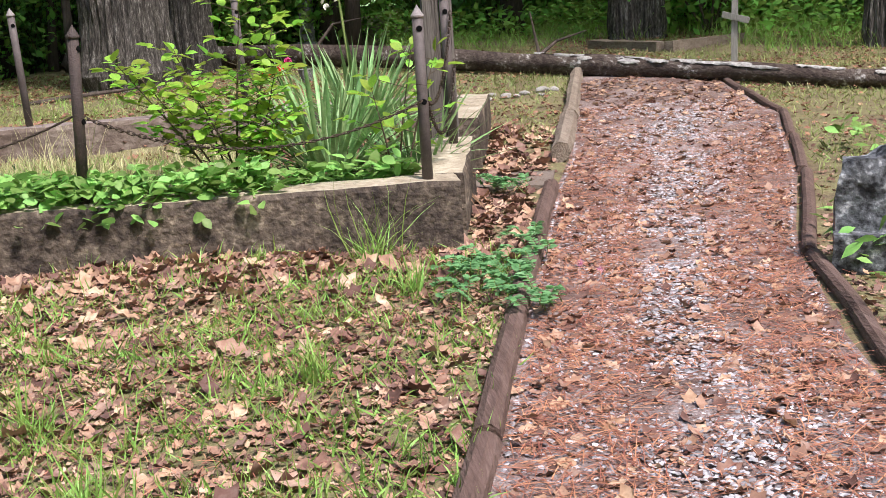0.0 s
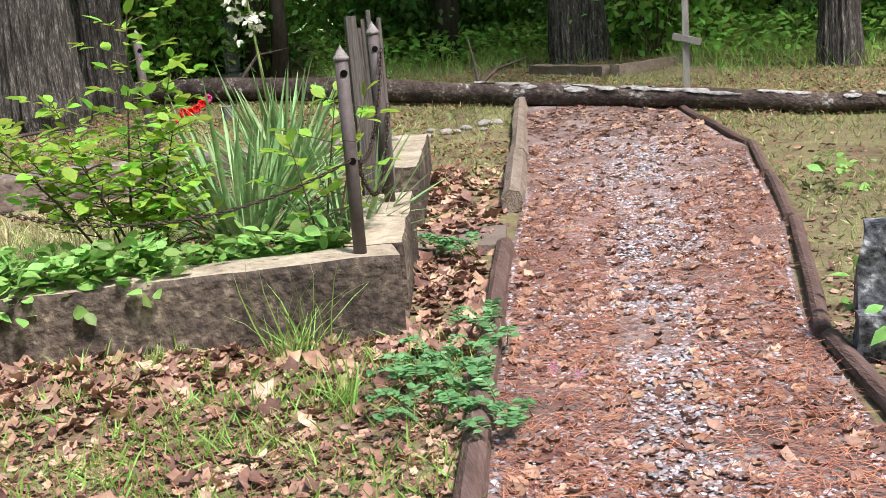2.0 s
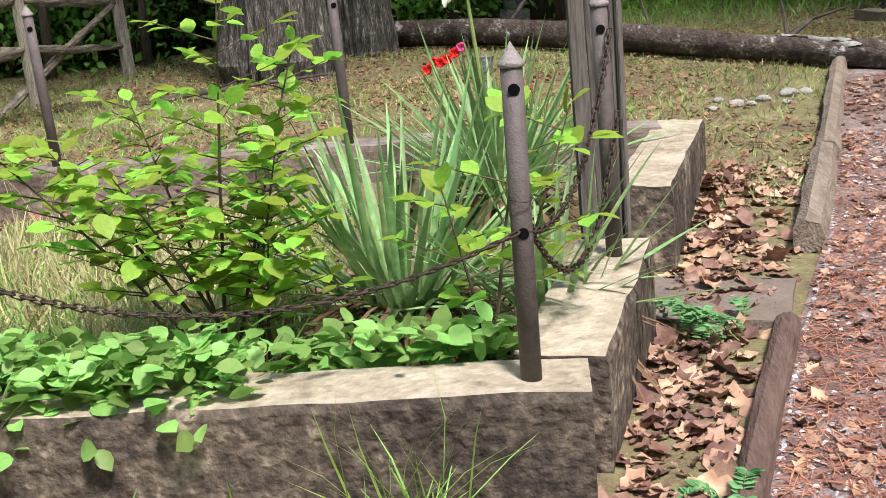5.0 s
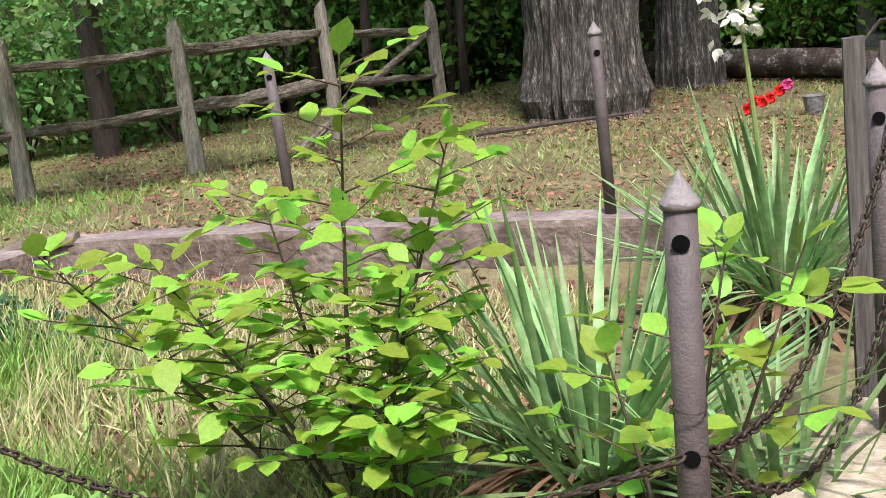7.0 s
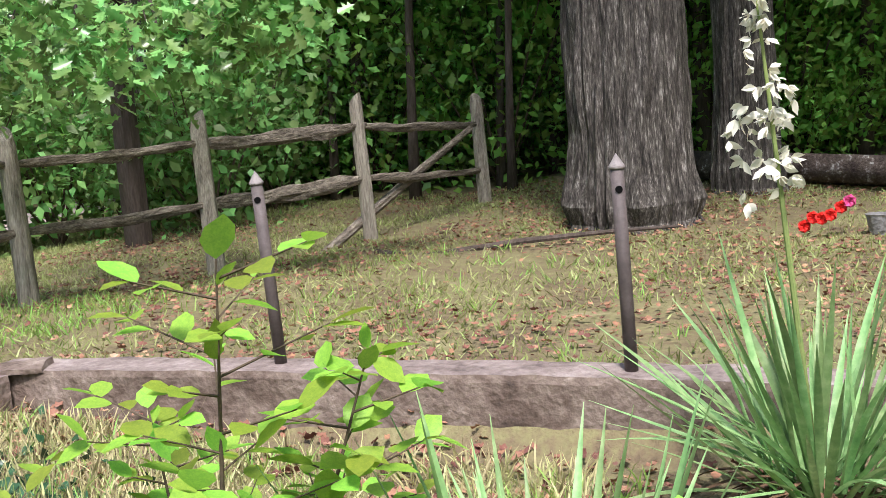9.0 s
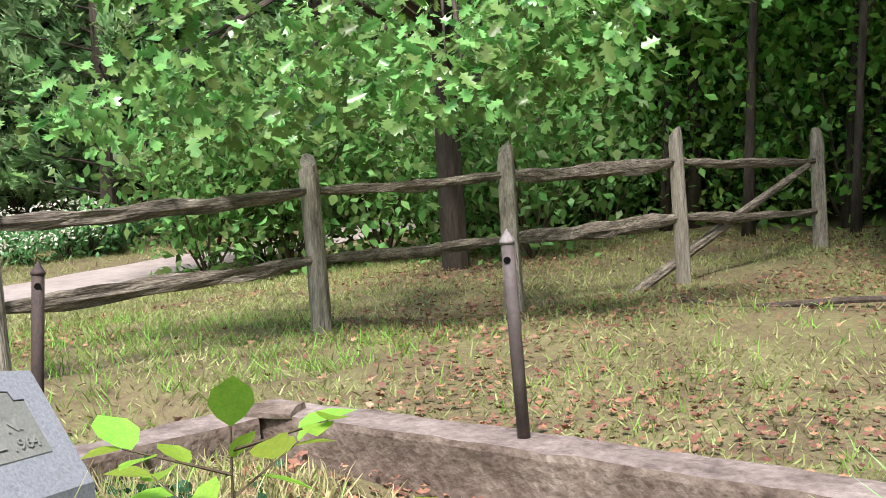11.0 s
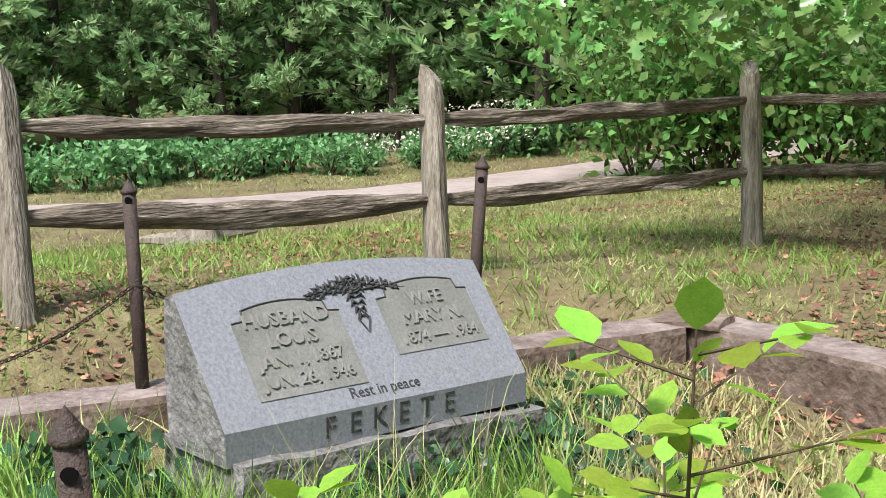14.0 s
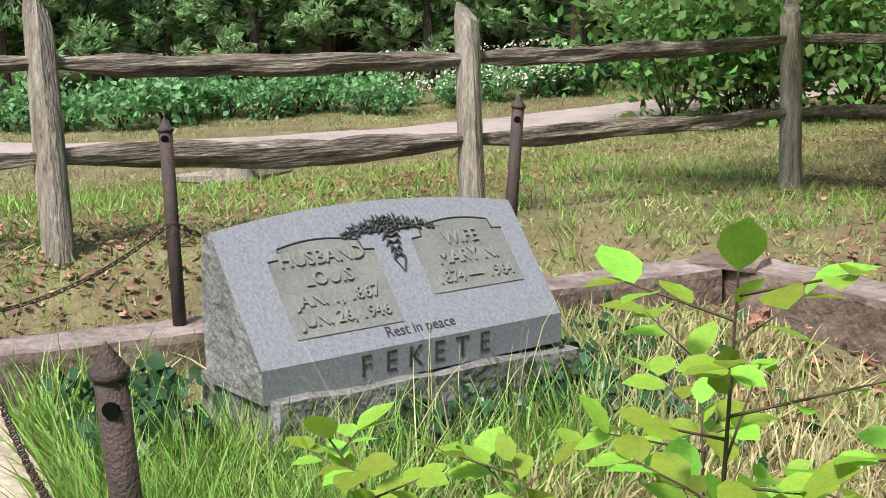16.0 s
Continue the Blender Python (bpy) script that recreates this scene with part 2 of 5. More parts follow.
def scatter(name, shape, pos, rot, size, material, parent=None, smooth=False):
    """Many small copies of a flat shape, joined: shape is (verts, faces)."""
    sv, sf = np.array(shape[0], float), shape[1]
    n, k = len(pos), len(sv)
    size = np.asarray(size, float)
    size = size[:, None, None] if size.ndim == 1 else size[:, None, :]
    v = np.einsum("nij,nkj->nki", rot, sv[None] * size) + np.asarray(pos)[:, None]
    lp = np.concatenate([np.array(f) for f in sf])
    loops = (lp[None] + (np.arange(n) * k)[:, None]).ravel()
    return raw(name, v, loops, np.tile([len(f) for f in sf], n), material, parent, smooth)


LEAFY = ([(0, 0, 0), (-.22, .3, .05), (-.25, .58, .04), (0, 1, -.08), (.25, .58, .04), (.22, .3, .05), (0, .32, 0), (0, .62, -.02)],
         [(0, 6, 1), (1, 6, 7, 2), (2, 7, 3), (0, 5, 6), (6, 5, 4, 7), (7, 4, 3)])
OVAL = ([(0, 0, 0), (-.2, .14, .04), (-.34, .38, .06), (-.29, .68, .03), (0, 1, -.07), (.29, .68, .03), (.34, .38, .06), (.2, .14, .04), (0, .28, 0), (0, .62, -.02)],
        [(0, 8, 1), (1, 8, 2), (2, 8, 9, 3), (3, 9, 4), (0, 7, 8), (7, 6, 8), (6, 5, 9, 8), (5, 4, 9)])
CLUMP = ([(0, 0, 0), (-.3, .4, .06), (0, 1, -.1), (.3, .4, .06)], [(0, 3, 2, 1)])
LOBED = ([(0, 0, 0), (-.06, .16, 0), (-.3, .24, .05), (-.14, .38, 0), (-.42, .55, .07), (-.16, .62, 0), (-.26, .86, .03), (0, 1, -.06), (.26, .86, .03), (.16, .62, 0), (.42, .55, .07), (.14, .38, 0), (.3, .24, .05), (.06, .16, 0), (0, .4, -.03), (0, .65, -.03)],
         [(0, 14, 1), (1, 14, 3, 2), (3, 14, 15, 5), (3, 5, 4), (5, 15, 7), (5, 7, 6), (0, 13, 14), (13, 12, 11, 14), (11, 9, 15, 14), (11, 10, 9), (9, 7, 15), (9, 8, 7)])
CURL = ([(0, 0, .05), (-.24, .2, .14), (-.22, .4, .05), (-.36, .58, .2), (-.2, .74, .05), (0, 1, .2), (.24, .74, .03), (.34, .52, .13), (.22, .38, .02), (.26, .2, .1)],
        [(0, 9, 8, 2, 1), (2, 8, 6, 4), (2, 4, 3), (8, 7, 6), (4, 6, 5)])
BLADE = ([(-.03, 0, 0), (.03, 0, 0), (-.026, .4, .05), (.026, .4, .05), (-.018, .75, .2), (.018, .75, .2), (0, 1, .42)], [(0, 1, 3, 2), (2, 3, 5, 4), (4, 5, 6)])
STICK = ([(-.012, 0, 0), (.012, 0, 0), (.010, .5, .04), (-.010, .5, .04), (0, 1, 0)], [(0, 1, 2, 3), (3, 2, 4)])
TUFT = ([(0, 0, 0), (-.05, .5, .06), (.05, .5, -.06), (0, 1, 0), (-.16, .42, .3), (.16, .42, -.3), (-.3, .8, .2), (.3, .8, .2), (.05, .85, .35), (-.02, .9, -.35)],
        [(0, 2, 3, 1), (0, 4, 6), (0, 5, 7), (0, 1, 8), (0, 2, 9)])
PEB = ([(-.5, -.4, 0), (.5, -.3, 0), (.4, .5, 0), (-.4, .4, 0), (-.2, -.1, .4), (.25, .1, .34)], [(0, 1, 5, 4), (1, 2, 5), (2, 3, 4, 5), (3, 0, 4)])


def smooth01(v):
    v = np.clip(v, 0, 1)
    return v * v * (3 - 2 * v)


WALL_T = 0.30
SLOPE = 0.206                 # lean of the plot's gate side, metres across per metre in depth


def gx(y):
    return SLOPE * y


def lx(y):
    return -5.42 + 0.12 * y


def ground_z(x, y):
    """Height of the ground at x, y."""
    x, y = np.asarray(x, float), np.asarray(y, float)
    zl = np.clip(0.60 - 0.062 * y, 0.05, 0.60)
    far = smooth01((-6.9 - x) / 7)
    zl = zl * (1 - far) - 0.30 * far
    left = smooth01((-5.0 - x) / 1.5) * smooth01((y + 2.2) / 2.2)
    zm = np.clip(0.33 - 0.022 * (y - 4), 0.20, 0.33)
    mid = smooth01((1.4 - x) / 2.2) * smooth01((y - 3.95) / 0.25)
    zr = np.clip(0.020 * (y - 2), -0.05, 0.26)
    z = zr * (1 - mid) + zm * mid
    z = z * (1 - left) + zl * left
    z = z + 0.055 * smooth01((-0.3 - x) / 0.8) * smooth01((y + 1.3) / 0.9) * (y < 0.15) * (1 - left)
    plot = (y > 0.15) & (y < 4.0) & (x < gx(y) - 0.15) & (x > lx(y) + 0.15)
    z = np.where(plot, 0.10 + 0.09 * smooth01((-x - 2.2) / 2.0), z)
    return z + 0.012 * np.sin(3.1 * x + 1.3 * y) * np.sin(2.3 * y - x)


def gz1(x, y):
    return float(ground_z(x, y))


def box(bm, m, sx, sy, sz, bevel=0.01, cuts=0, rough=0.0, seed=0):
    """A bevelled, slightly uneven block with its base at the pose m."""
    made = bmesh.ops.create_cube(bm, size=1.0, matrix=Matrix.Diagonal((sx, sy, sz, 1)))["verts"]
    edges = list({e for v in made for e in v.link_edges})
    if cuts:
        made = bmesh.ops.subdivide_edges(bm, edges=edges, cuts=cuts, use_grid_fill=True)
        made = list({v for v in bm.verts})
    elif bevel:
        bmesh.ops.bevel(bm, geom=edges, offset=bevel, segments=2, affect="EDGES")
    for v in bm.verts:
        if rough:
            v.co += Vector(noise.noise_vector(v.co * 6 + Vector((seed * 7.1, seed, 0)))) * rough
        v.co.z += sz / 2
    bmesh.ops.transform(bm, matrix=m, verts=bm.verts)
    return bm


def tube(bm, pts, radii, sides=8, wobble=0.0, seed=0, caps=True):
    """A tapered tube along points."""
    rings = []
    for i, p in enumerate(pts):
        p = Vector(p)
        d = (Vector(pts[min(i + 1, len(pts) - 1)]) - Vector(pts[max(i - 1, 0)])).normalized()
        u = d.cross(Vector((0, 0, 1)) if abs(d.z) < 0.9 else Vector((1, 0, 0))).normalized()
        w = d.cross(u)
        ring = []
        for k in range(sides):
            a = 2 * math.pi * k / sides
            r = radii[i] * (1 + wobble * noise.noise(p * 2.2 + Vector((math.cos(a) * 2 + seed, math.sin(a) * 2, seed))))
            ring.append(bm.verts.new(p + (u * math.cos(a) + w * math.sin(a)) * r))
        rings.append(ring)
    for a, b in zip(rings, rings[1:]):
        for k in range(sides):
            bm.faces.new((a[k], a[(k + 1) % sides], b[(k + 1) % sides], b[k]))
    if caps:
        bm.faces.new(rings[0][::-1]), bm.faces.new(rings[-1])
    return bm


# ---- ground, path, road ----
def sheet(name, xs, ys, material, lift=0.0, keep=None):
    X, Y = np.meshgrid(xs, ys, indexing="ij")
    Z = ground_z(X, Y) + lift
    nx, ny = X.shape
    idx = np.arange(nx * ny).reshape(nx, ny)
    q = np.stack([idx[:-1, :-1], idx[1:, :-1], idx[1:, 1:], idx[:-1, 1:]], -1).reshape(-1, 4)
    return raw(name, np.stack([X, Y, Z], -1), q, np.full(len(q), 4), material, None, True)


def spread(a, b, step, far):
    core = np.arange(a, b + step / 2, step)
    out = np.geomspace(1, far, 22)
    return np.r_[a - out[::-1], core, b + out]


tagged(sheet("ground", spread(-14, 9, 0.12, 400), spread(-8, 18, 0.12, 400), M_GROUND), "brown soil with leaf litter and thin grass", "ground", kind="structure")


def path_left(y):
    return np.interp(y, [-9, -3.35, -2.5, -0.9, 1.5, 2.65, 6.8, 9.0], [-2.0, -0.42, -0.20, 0.21, 0.86, 1.22, 2.25, 2.80])


def path_right(y):
    return np.interp(y, [-9, -3.17, -2.19, -0.81, -0.23, 1.35, 4.12, 8.26], [0.55, 1.02, 1.22, 1.62, 1.84, 2.52, 3.52, 4.22])


ys = np.arange(-9, 8.6, 0.1)
grid = np.array([[(path_left(y) + (path_right(y) - path_left(y)) * u, y) for u in np.linspace(0, 1, 18)] for y in ys])
pz = ground_z(grid[..., 0], grid[..., 1]) + 0.018 + 0.012 * np.sin(grid[..., 0] * 5) * np.sin(grid[..., 1] * 4)
idx = np.arange(len(ys) * 18).reshape(len(ys), 18)
q = np.stack([idx[:-1, :-1], idx[:-1, 1:], idx[1:, 1:], idx[1:, :-1]], -1).reshape(-1, 4)
tagged(raw("path", np.dstack([grid, pz]), q, np.full(len(q), 4), M_PATH, None, True), "mulched footpath of bark, pine needles and pale gravel", "path", kind="structure")

ROAD_X, ROAD_Y = [-46, -22.0, -16.3, -15.3, -14.75, -14.75, -15.0, -15.5], [-18, -3.0, 3.2, 5.2, 7.3, 9.5, 12.0, 20]
rows = []
for cy in np.linspace(-18, 20, 120):
    cx = float(np.interp(cy, ROAD_Y, ROAD_X))
    rows.append([(cx + w, cy, gz1(cx + w, cy) + 0.02) for w in np.linspace(-0.78, 0.78, 8)])
idx = np.arange(120 * 8).reshape(120, 8)
q = np.stack([idx[:-1, :-1], idx[:-1, 1:], idx[1:, 1:], idx[1:, :-1]], -1).reshape(-1, 4)
tagged(raw("road", rows, q, np.full(len(q), 4), M_ROAD, None, True), "pale gravel lane beyond the rail fence", "road", kind="structure")


# ---- concrete plot walls ----
def wall_run(name, a, b, z0, z1a, z1b, t, material, seed, label, rise=0.0):
    """A rough cast wall from a to b, its outer face on the line, thickness t to the left of it."""
    a, b = Vector((*a, 0)), Vector((*b, 0))
    d = (b - a)
    L, d = d.length, d.normalized()
    nrm = Vector((-d.y, d.x, 0))
    nl, bm = max(4, int(L / 0.10)), bmesh.new()
    prof = [(0, 0), (0, .25), (0, .5), (0, .75), (0, .94), (.03, 1), (.3, 1), (.6, 1), (.97, 1), (1, .94), (1, .75), (1, .5), (1, .25), (1, 0)]
    rings = []
    for i in range(nl + 1):
        s = i / nl
        top = z1a + (z1b - z1a) * s + rise * 4 * s * (1 - s)
        ring = []
        for u, v in prof:
            p = a + d * (L * s) + nrm * (u * t)
            p.z = z0 + (top - z0) * v
            e = Vector(noise.noise_vector(p * 5 + Vector((seed, 0, 0)))) * 0.011 + Vector(noise.noise_vector(p * 17 + Vector((seed, 3, 0)))) * 0.006
            if 0 < i < nl:
                p += e
            else:
                p.z += e.z
            ring.append(bm.verts.new(p))
        rings.append(ring)
    for r, s in zip(rings, rings[1:]):
        for k in range(len(prof) - 1):
            bm.faces.new((r[k], s[k], s[k + 1], r[k + 1]))
    bm.faces.new(rings[0]), bm.faces.new(rings[-1][::-1])
    bmesh.ops.recalc_face_normals(bm, faces=bm.faces)
    # upward faces take the top colour, paler than the wall sides
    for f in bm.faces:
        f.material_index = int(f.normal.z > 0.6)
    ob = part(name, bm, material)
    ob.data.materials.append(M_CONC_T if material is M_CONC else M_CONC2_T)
    return tagged(ob, label, "wall", kind="structure")


TOP = 0.355
lab = "low weathered concrete plot wall with cracked rough top"
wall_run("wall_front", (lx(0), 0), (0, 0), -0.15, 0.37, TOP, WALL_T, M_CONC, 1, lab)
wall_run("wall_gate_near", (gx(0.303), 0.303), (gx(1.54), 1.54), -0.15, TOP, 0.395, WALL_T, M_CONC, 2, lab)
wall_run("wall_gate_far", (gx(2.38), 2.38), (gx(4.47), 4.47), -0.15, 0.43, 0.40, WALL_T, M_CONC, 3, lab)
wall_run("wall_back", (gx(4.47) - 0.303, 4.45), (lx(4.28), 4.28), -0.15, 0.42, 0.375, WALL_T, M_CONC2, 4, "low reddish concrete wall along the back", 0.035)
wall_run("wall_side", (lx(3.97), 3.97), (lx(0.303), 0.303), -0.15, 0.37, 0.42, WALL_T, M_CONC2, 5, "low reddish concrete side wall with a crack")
bm = bmesh.new()
box(bm, pose(gx(1.92) + 0.16, 1.92, -0.022, 0, 0, -13), 0.74, 0.62, 0.05, cuts=5, rough=0.012)
tagged(part("threshold_slab", bm, M_SLAB), "worn grey concrete slab in the wall opening", "slab")
bm = bmesh.new()
box(bm, pose(lx(4.1) + 0.22, 4.02, 0.365, 4, -5, 20), 0.42, 0.2, 0.035, cuts=4, rough=0.02, seed=4)
tagged(part("broken_coping", bm, M_CONC2), "broken concrete flake lying on the wall corner", "concrete piece")


# ---- pipe posts ----
def pipe_post(base, top, material, rad=0.031, hole_at=(), face=(0, -1)):
    base, top = Vector(base), Vector(top)
    ax = (top - base).normalized()
    L = (top - base).length
    th = empty("pipe_post", *base, "iron pipe post with a pointed cap set in concrete", "post", "pipe posts of the plot")
    bm = tube(bmesh.new(), [base - ax * 0.03, base + ax * (L * 0.5), base + ax * (L - 0.055)], [rad, rad, rad], 20)
    part("shaft", bm, material, th, smooth=True)
    bm = tube(bmesh.new(), [top - ax * h for h in (0.072, 0.068, 0.058, 0.053, 0.030, 0.008, 0.0)], [rad + .001, rad + .006, rad + .007, rad + .002, rad * .62, rad * .16, rad * .03], 20)
    part("cap", bm, M_CAP if material is M_PIPE else material, th, smooth=True)
    f = Vector((*face, 0)).normalized()
    for h in hole_at:
        # black plug on the shaft paints the shade of an open bore
        c = base + ax * h + f * (rad - 0.012)
        bm = tube(bmesh.new(), [c, c + f * 0.0145], [0.0165, 0.0165], 14)
        part("chain_hole", bm, M_HOLE_SHADE, th, "chain hole drawn as a black plug for its shade")
    return th


POST_B, POST_A = ((-0.168, 0.125, 0.35), (-0.169, 0.158, 1.318)), ((-2.056, 0.171, 0.36), (-2.004, 0.127, 1.325))
pipe_post(*POST_B, M_PIPE, hole_at=(0.84, 0.44), face=(0.12, -1))
pipe_post(*POST_A, M_PIPE_D, hole_at=(0.84, 0.45), face=(0.9, -0.4))
pipe_post((0.155, 1.36, 0.36), (0.138, 1.362, 1.391), M_PIPE, face=(0, -1), hole_at=(0.88,))
pipe_post((-1.26, 4.25, 0.41), (-1.285, 4.25, 1.43), M_PIPE, face=(0.4, -1), hole_at=(0.86,))
pipe_post((-3.09, 4.21, 0.41), (-3.13, 4.19, 1.415), M_PIPE, face=(0.4, -1), hole_at=(0.86,))
pipe_post((-5.0, 2.82, 0.36), (-5.04, 2.942, 1.334), M_PIPE_D, face=(1, -0.7), hole_at=(0.86, 0.3))
pipe_post((-5.14, 1.168, 0.38), (-5.282, 1.213, 1.345), M_PIPE_D, face=(1, -0.5), hole_at=(0.88,))


bm = tube(bmesh.new(), [(-0.168 + 0.034 * math.cos(a), 0.125 + 0.034 * math.sin(a), 0.885 + 0.004 * math.sin(2 * a)) for a in np.linspace(0, 6.28, 15)], [0.0018] * 15, 5)
tagged(part("wire_tie", bm, M_CHAIN), "thin wire tied round the corner post", "wire")


# ---- chains ----
def link_mesh():
    bm, R, r = bmesh.new(), 0.011, 0.0032
    loop = [(math.cos(a) * R * .75, math.sin(a) * R + (0.006 if math.sin(a) > 0 else -0.006), 0) for a in np.linspace(0, 2 * math.pi, 9)[:-1]]
    rings = []
    for i, p in enumerate(loop):
        nrm = Vector(p).normalized()
        rings.append([bm.verts.new(Vector(p) + (nrm * math.cos(b) + Vector((0, 0, 1)) * math.sin(b)) * r) for b in (0, 1.57, 3.14, 4.71)])
    for i in range(8):
        a, b = rings[i], rings[(i + 1) % 8]
        for k in range(4):
            bm.faces.new((a[k], a[(k + 1) % 4], b[(k + 1) % 4], b[k]))
    v = [tuple(x.co) for x in bm.verts]
    bm.verts.index_update()
    f = [tuple(x.index for x in fc.verts) for fc in bm.faces]
    bm.free()
    return v, f


LINK = link_mesh()


def chain(a, b, sag, label):
    a, b = np.array(a, float), np.array(b, float)
    fine = np.linspace(0, 1, 600)
    pts = a + (b - a) * fine[:, None]
    pts[:, 2] -= sag * 4 * fine * (1 - fine)
    d = np.r_[0, np.cumsum(np.linalg.norm(np.diff(pts, axis=0), axis=1))]
    at = np.arange(0, d[-1], 0.031)
    p = np.stack([np.interp(at, d, pts[:, k]) for k in range(3)], 1)
    dirs = np.gradient(p, axis=0)
    up = np.where((np.arange(len(p)) % 2)[:, None] == 0, [[0.3, 0.1, 1.0]], [[1.0, 0.2, -0.35]])
    tagged(scatter("chain", LINK, p, frames(dirs, up), np.full(len(p), 1.33), M_CHAIN), label, "chain", "chains between the posts")


chain((-2.02, 0.15, 0.84), (-0.17, 0.10, 0.80), 0.22, "rusted iron chain sagging between two pipe posts")
chain((-2.06, 0.16, 0.84), (-4.2, 0.16, 0.9), 0.25, "rusted iron chain sagging along the front wall")
chain((-0.15, 0.14, 0.79), (0.175, 1.33, 1.24), 0.20, "rusted iron chain slung up to the gate post")
chain((-0.14, 0.15, 0.78), (0.19, 1.36, 0.92), 0.30, "loose rusted chain hanging low by the gate post")
chain((-5.19, 1.15, 0.86), (-5.35, 0.16, 0.56), 0.10, "rusted iron chain falling from the side wall post")
chain((-5.19, 1.2, 0.87), (-5.02, 2.86, 0.80), 0.26, "rusted iron chain slack behind the headstone")

# gate slats leaning by the opening
th = empty("slat_bundle", 0.2, 1.75, 0.1, "bundle of grey wooden gate slats standing upright", "gate")
for i in range(5):
    bm = bmesh.new()
    box(bm, pose(0.145 + 0.024 * i, 1.80 + 0.02 * (i % 2), -0.03, -1, -1.2 + 0.5 * i, 10 * i), 0.028, 0.018, 1.38 + 0.05 * (i % 3), bevel=0.003)
    part("slat", bm, M_SLAT, th)
bm = bmesh.new()
box(bm, pose(0.085, 1.76, -0.03, 0, -0.8, 8), 0.062, 0.055, 1.45, cuts=5, rough=0.006, seed=9)
part("stile", bm, M_SLAT, th, "weathered grey upright with a broken top")


# ---- headstone ----
TL, TR, BR = Vector((-3.891, 0.939, 1.090)), Vector((-4.185, 2.342, 0.999)), Vector((-3.857, 2.384, 0.575))
SU = (TR - TL).normalized()
SV = ((TR - BR) - SU * (TR - BR).dot(SU)).normalized()
SN = SU.cross(SV).normalized()
SW, SH = (TR - TL).length, (TR - BR).length
S0 = TR - SU * SW - SV * SH
stone = empty("headstone", *(S0 + SU * SW / 2 + Vector((-0.25, 0, -0.28))), "grey granite slant headstone with two frosted panels, tilted", "headstone")
back = Vector((-SU.y, SU.x, 0)).normalized() * 1.0
if back.dot(SN) > 0:
    back = -back
bm = bmesh.new()
NOSE = 0.122
NU, rows = 24, []
for i in range(NU + 1):
    u = i / NU
    o = S0 + SU * (SW * u)
    crown = 0.062 * (1 - (2 * u - 1) ** 2)
    j = (lambda k: 0.008 * noise.noise(Vector((u * 14, k * 3.1, 1))))
    topf = o + SV * (SH + crown)
    topb = topf + back * 0.06 + Vector((0, 0, -0.02 + j(1)))
    foot = o + Vector((0, 0, -NOSE))
    rows.append([bm.verts.new(p) for p in (foot, o, o + SV * SH * .5, topf, topb, topb + back * (0.03 + j(2)) + Vector((0, 0, -.3)), foot + back * 0.37)])
for a, b in zip(rows, rows[1:]):
    for k in range(6):
        bm.faces.new((a[k], b[k], b[k + 1], a[k + 1]))
bm.faces.new(rows[0]), bm.faces.new(rows[-1][::-1])
bmesh.ops.recalc_face_normals(bm, faces=bm.faces)
for f in bm.faces:
    f.material_index = int(len(f.verts) > 4)
part("body", bm, M_GRAN, stone).data.materials.append(M_GRAN_R)


def on_face(u, v, lift=0.0):
    return S0 + SU * (SW * u) + SV * (SH * v) + SN * lift


FACE = Matrix.Translation(S0) @ Matrix((SU, SV, SN)).transposed().to_4x4()


def slabbed(bm, outline, z0, z1):
    lo = [bm.verts.new((x, y, z0)) for x, y in outline]
    hi = [bm.verts.new((x, y, z1)) for x, y in outline]
    bm.faces.new(hi), bm.faces.new(lo[::-1])
    for k in range(len(lo)):
        bm.faces.new((lo[k], lo[(k + 1) % len(lo)], hi[(k + 1) % len(lo)], hi[k]))


for u0, u1, v0, v1 in ((0.125, 0.455, 0.16, 0.86), (0.59, 0.92, 0.32, 0.90)):
    arc = [(u0 + (u1 - u0) * (0.12 + 0.76 * k / 10), v1 - 0.09 + 0.09 * math.sin(math.pi * (0.18 + 0.64 * k / 10)) ** 1) for k in range(10, -1, -1)]
    out = [(u0, v0), (u1, v0), (u1, v1 - 0.13), (u1 - 0.035, v1 - 0.12)] + arc + [(u0 + 0.035, v1 - 0.12), (u0, v1 - 0.13)]
    bm = bmesh.new()
    slabbed(bm, [(a * SW, b * SH) for a, b in out], -0.01, 0.004)
    bmesh.ops.transform(bm, matrix=FACE, verts=bm.verts)
    part("inscription_panel", bm, M_GRAN_P, stone, "frosted, lichen-stained panel")
    bm = bmesh.new()
    rim = [(a * SW, b * SH) for a, b in out[2:]]
    tube(bm, [(a, b, 0.004) for a, b in rim], [0.0045] * len(rim), 4)
    bmesh.ops.transform(bm, matrix=FACE, verts=bm.verts)
    part("panel_rim", bm, M_CARVE, stone)


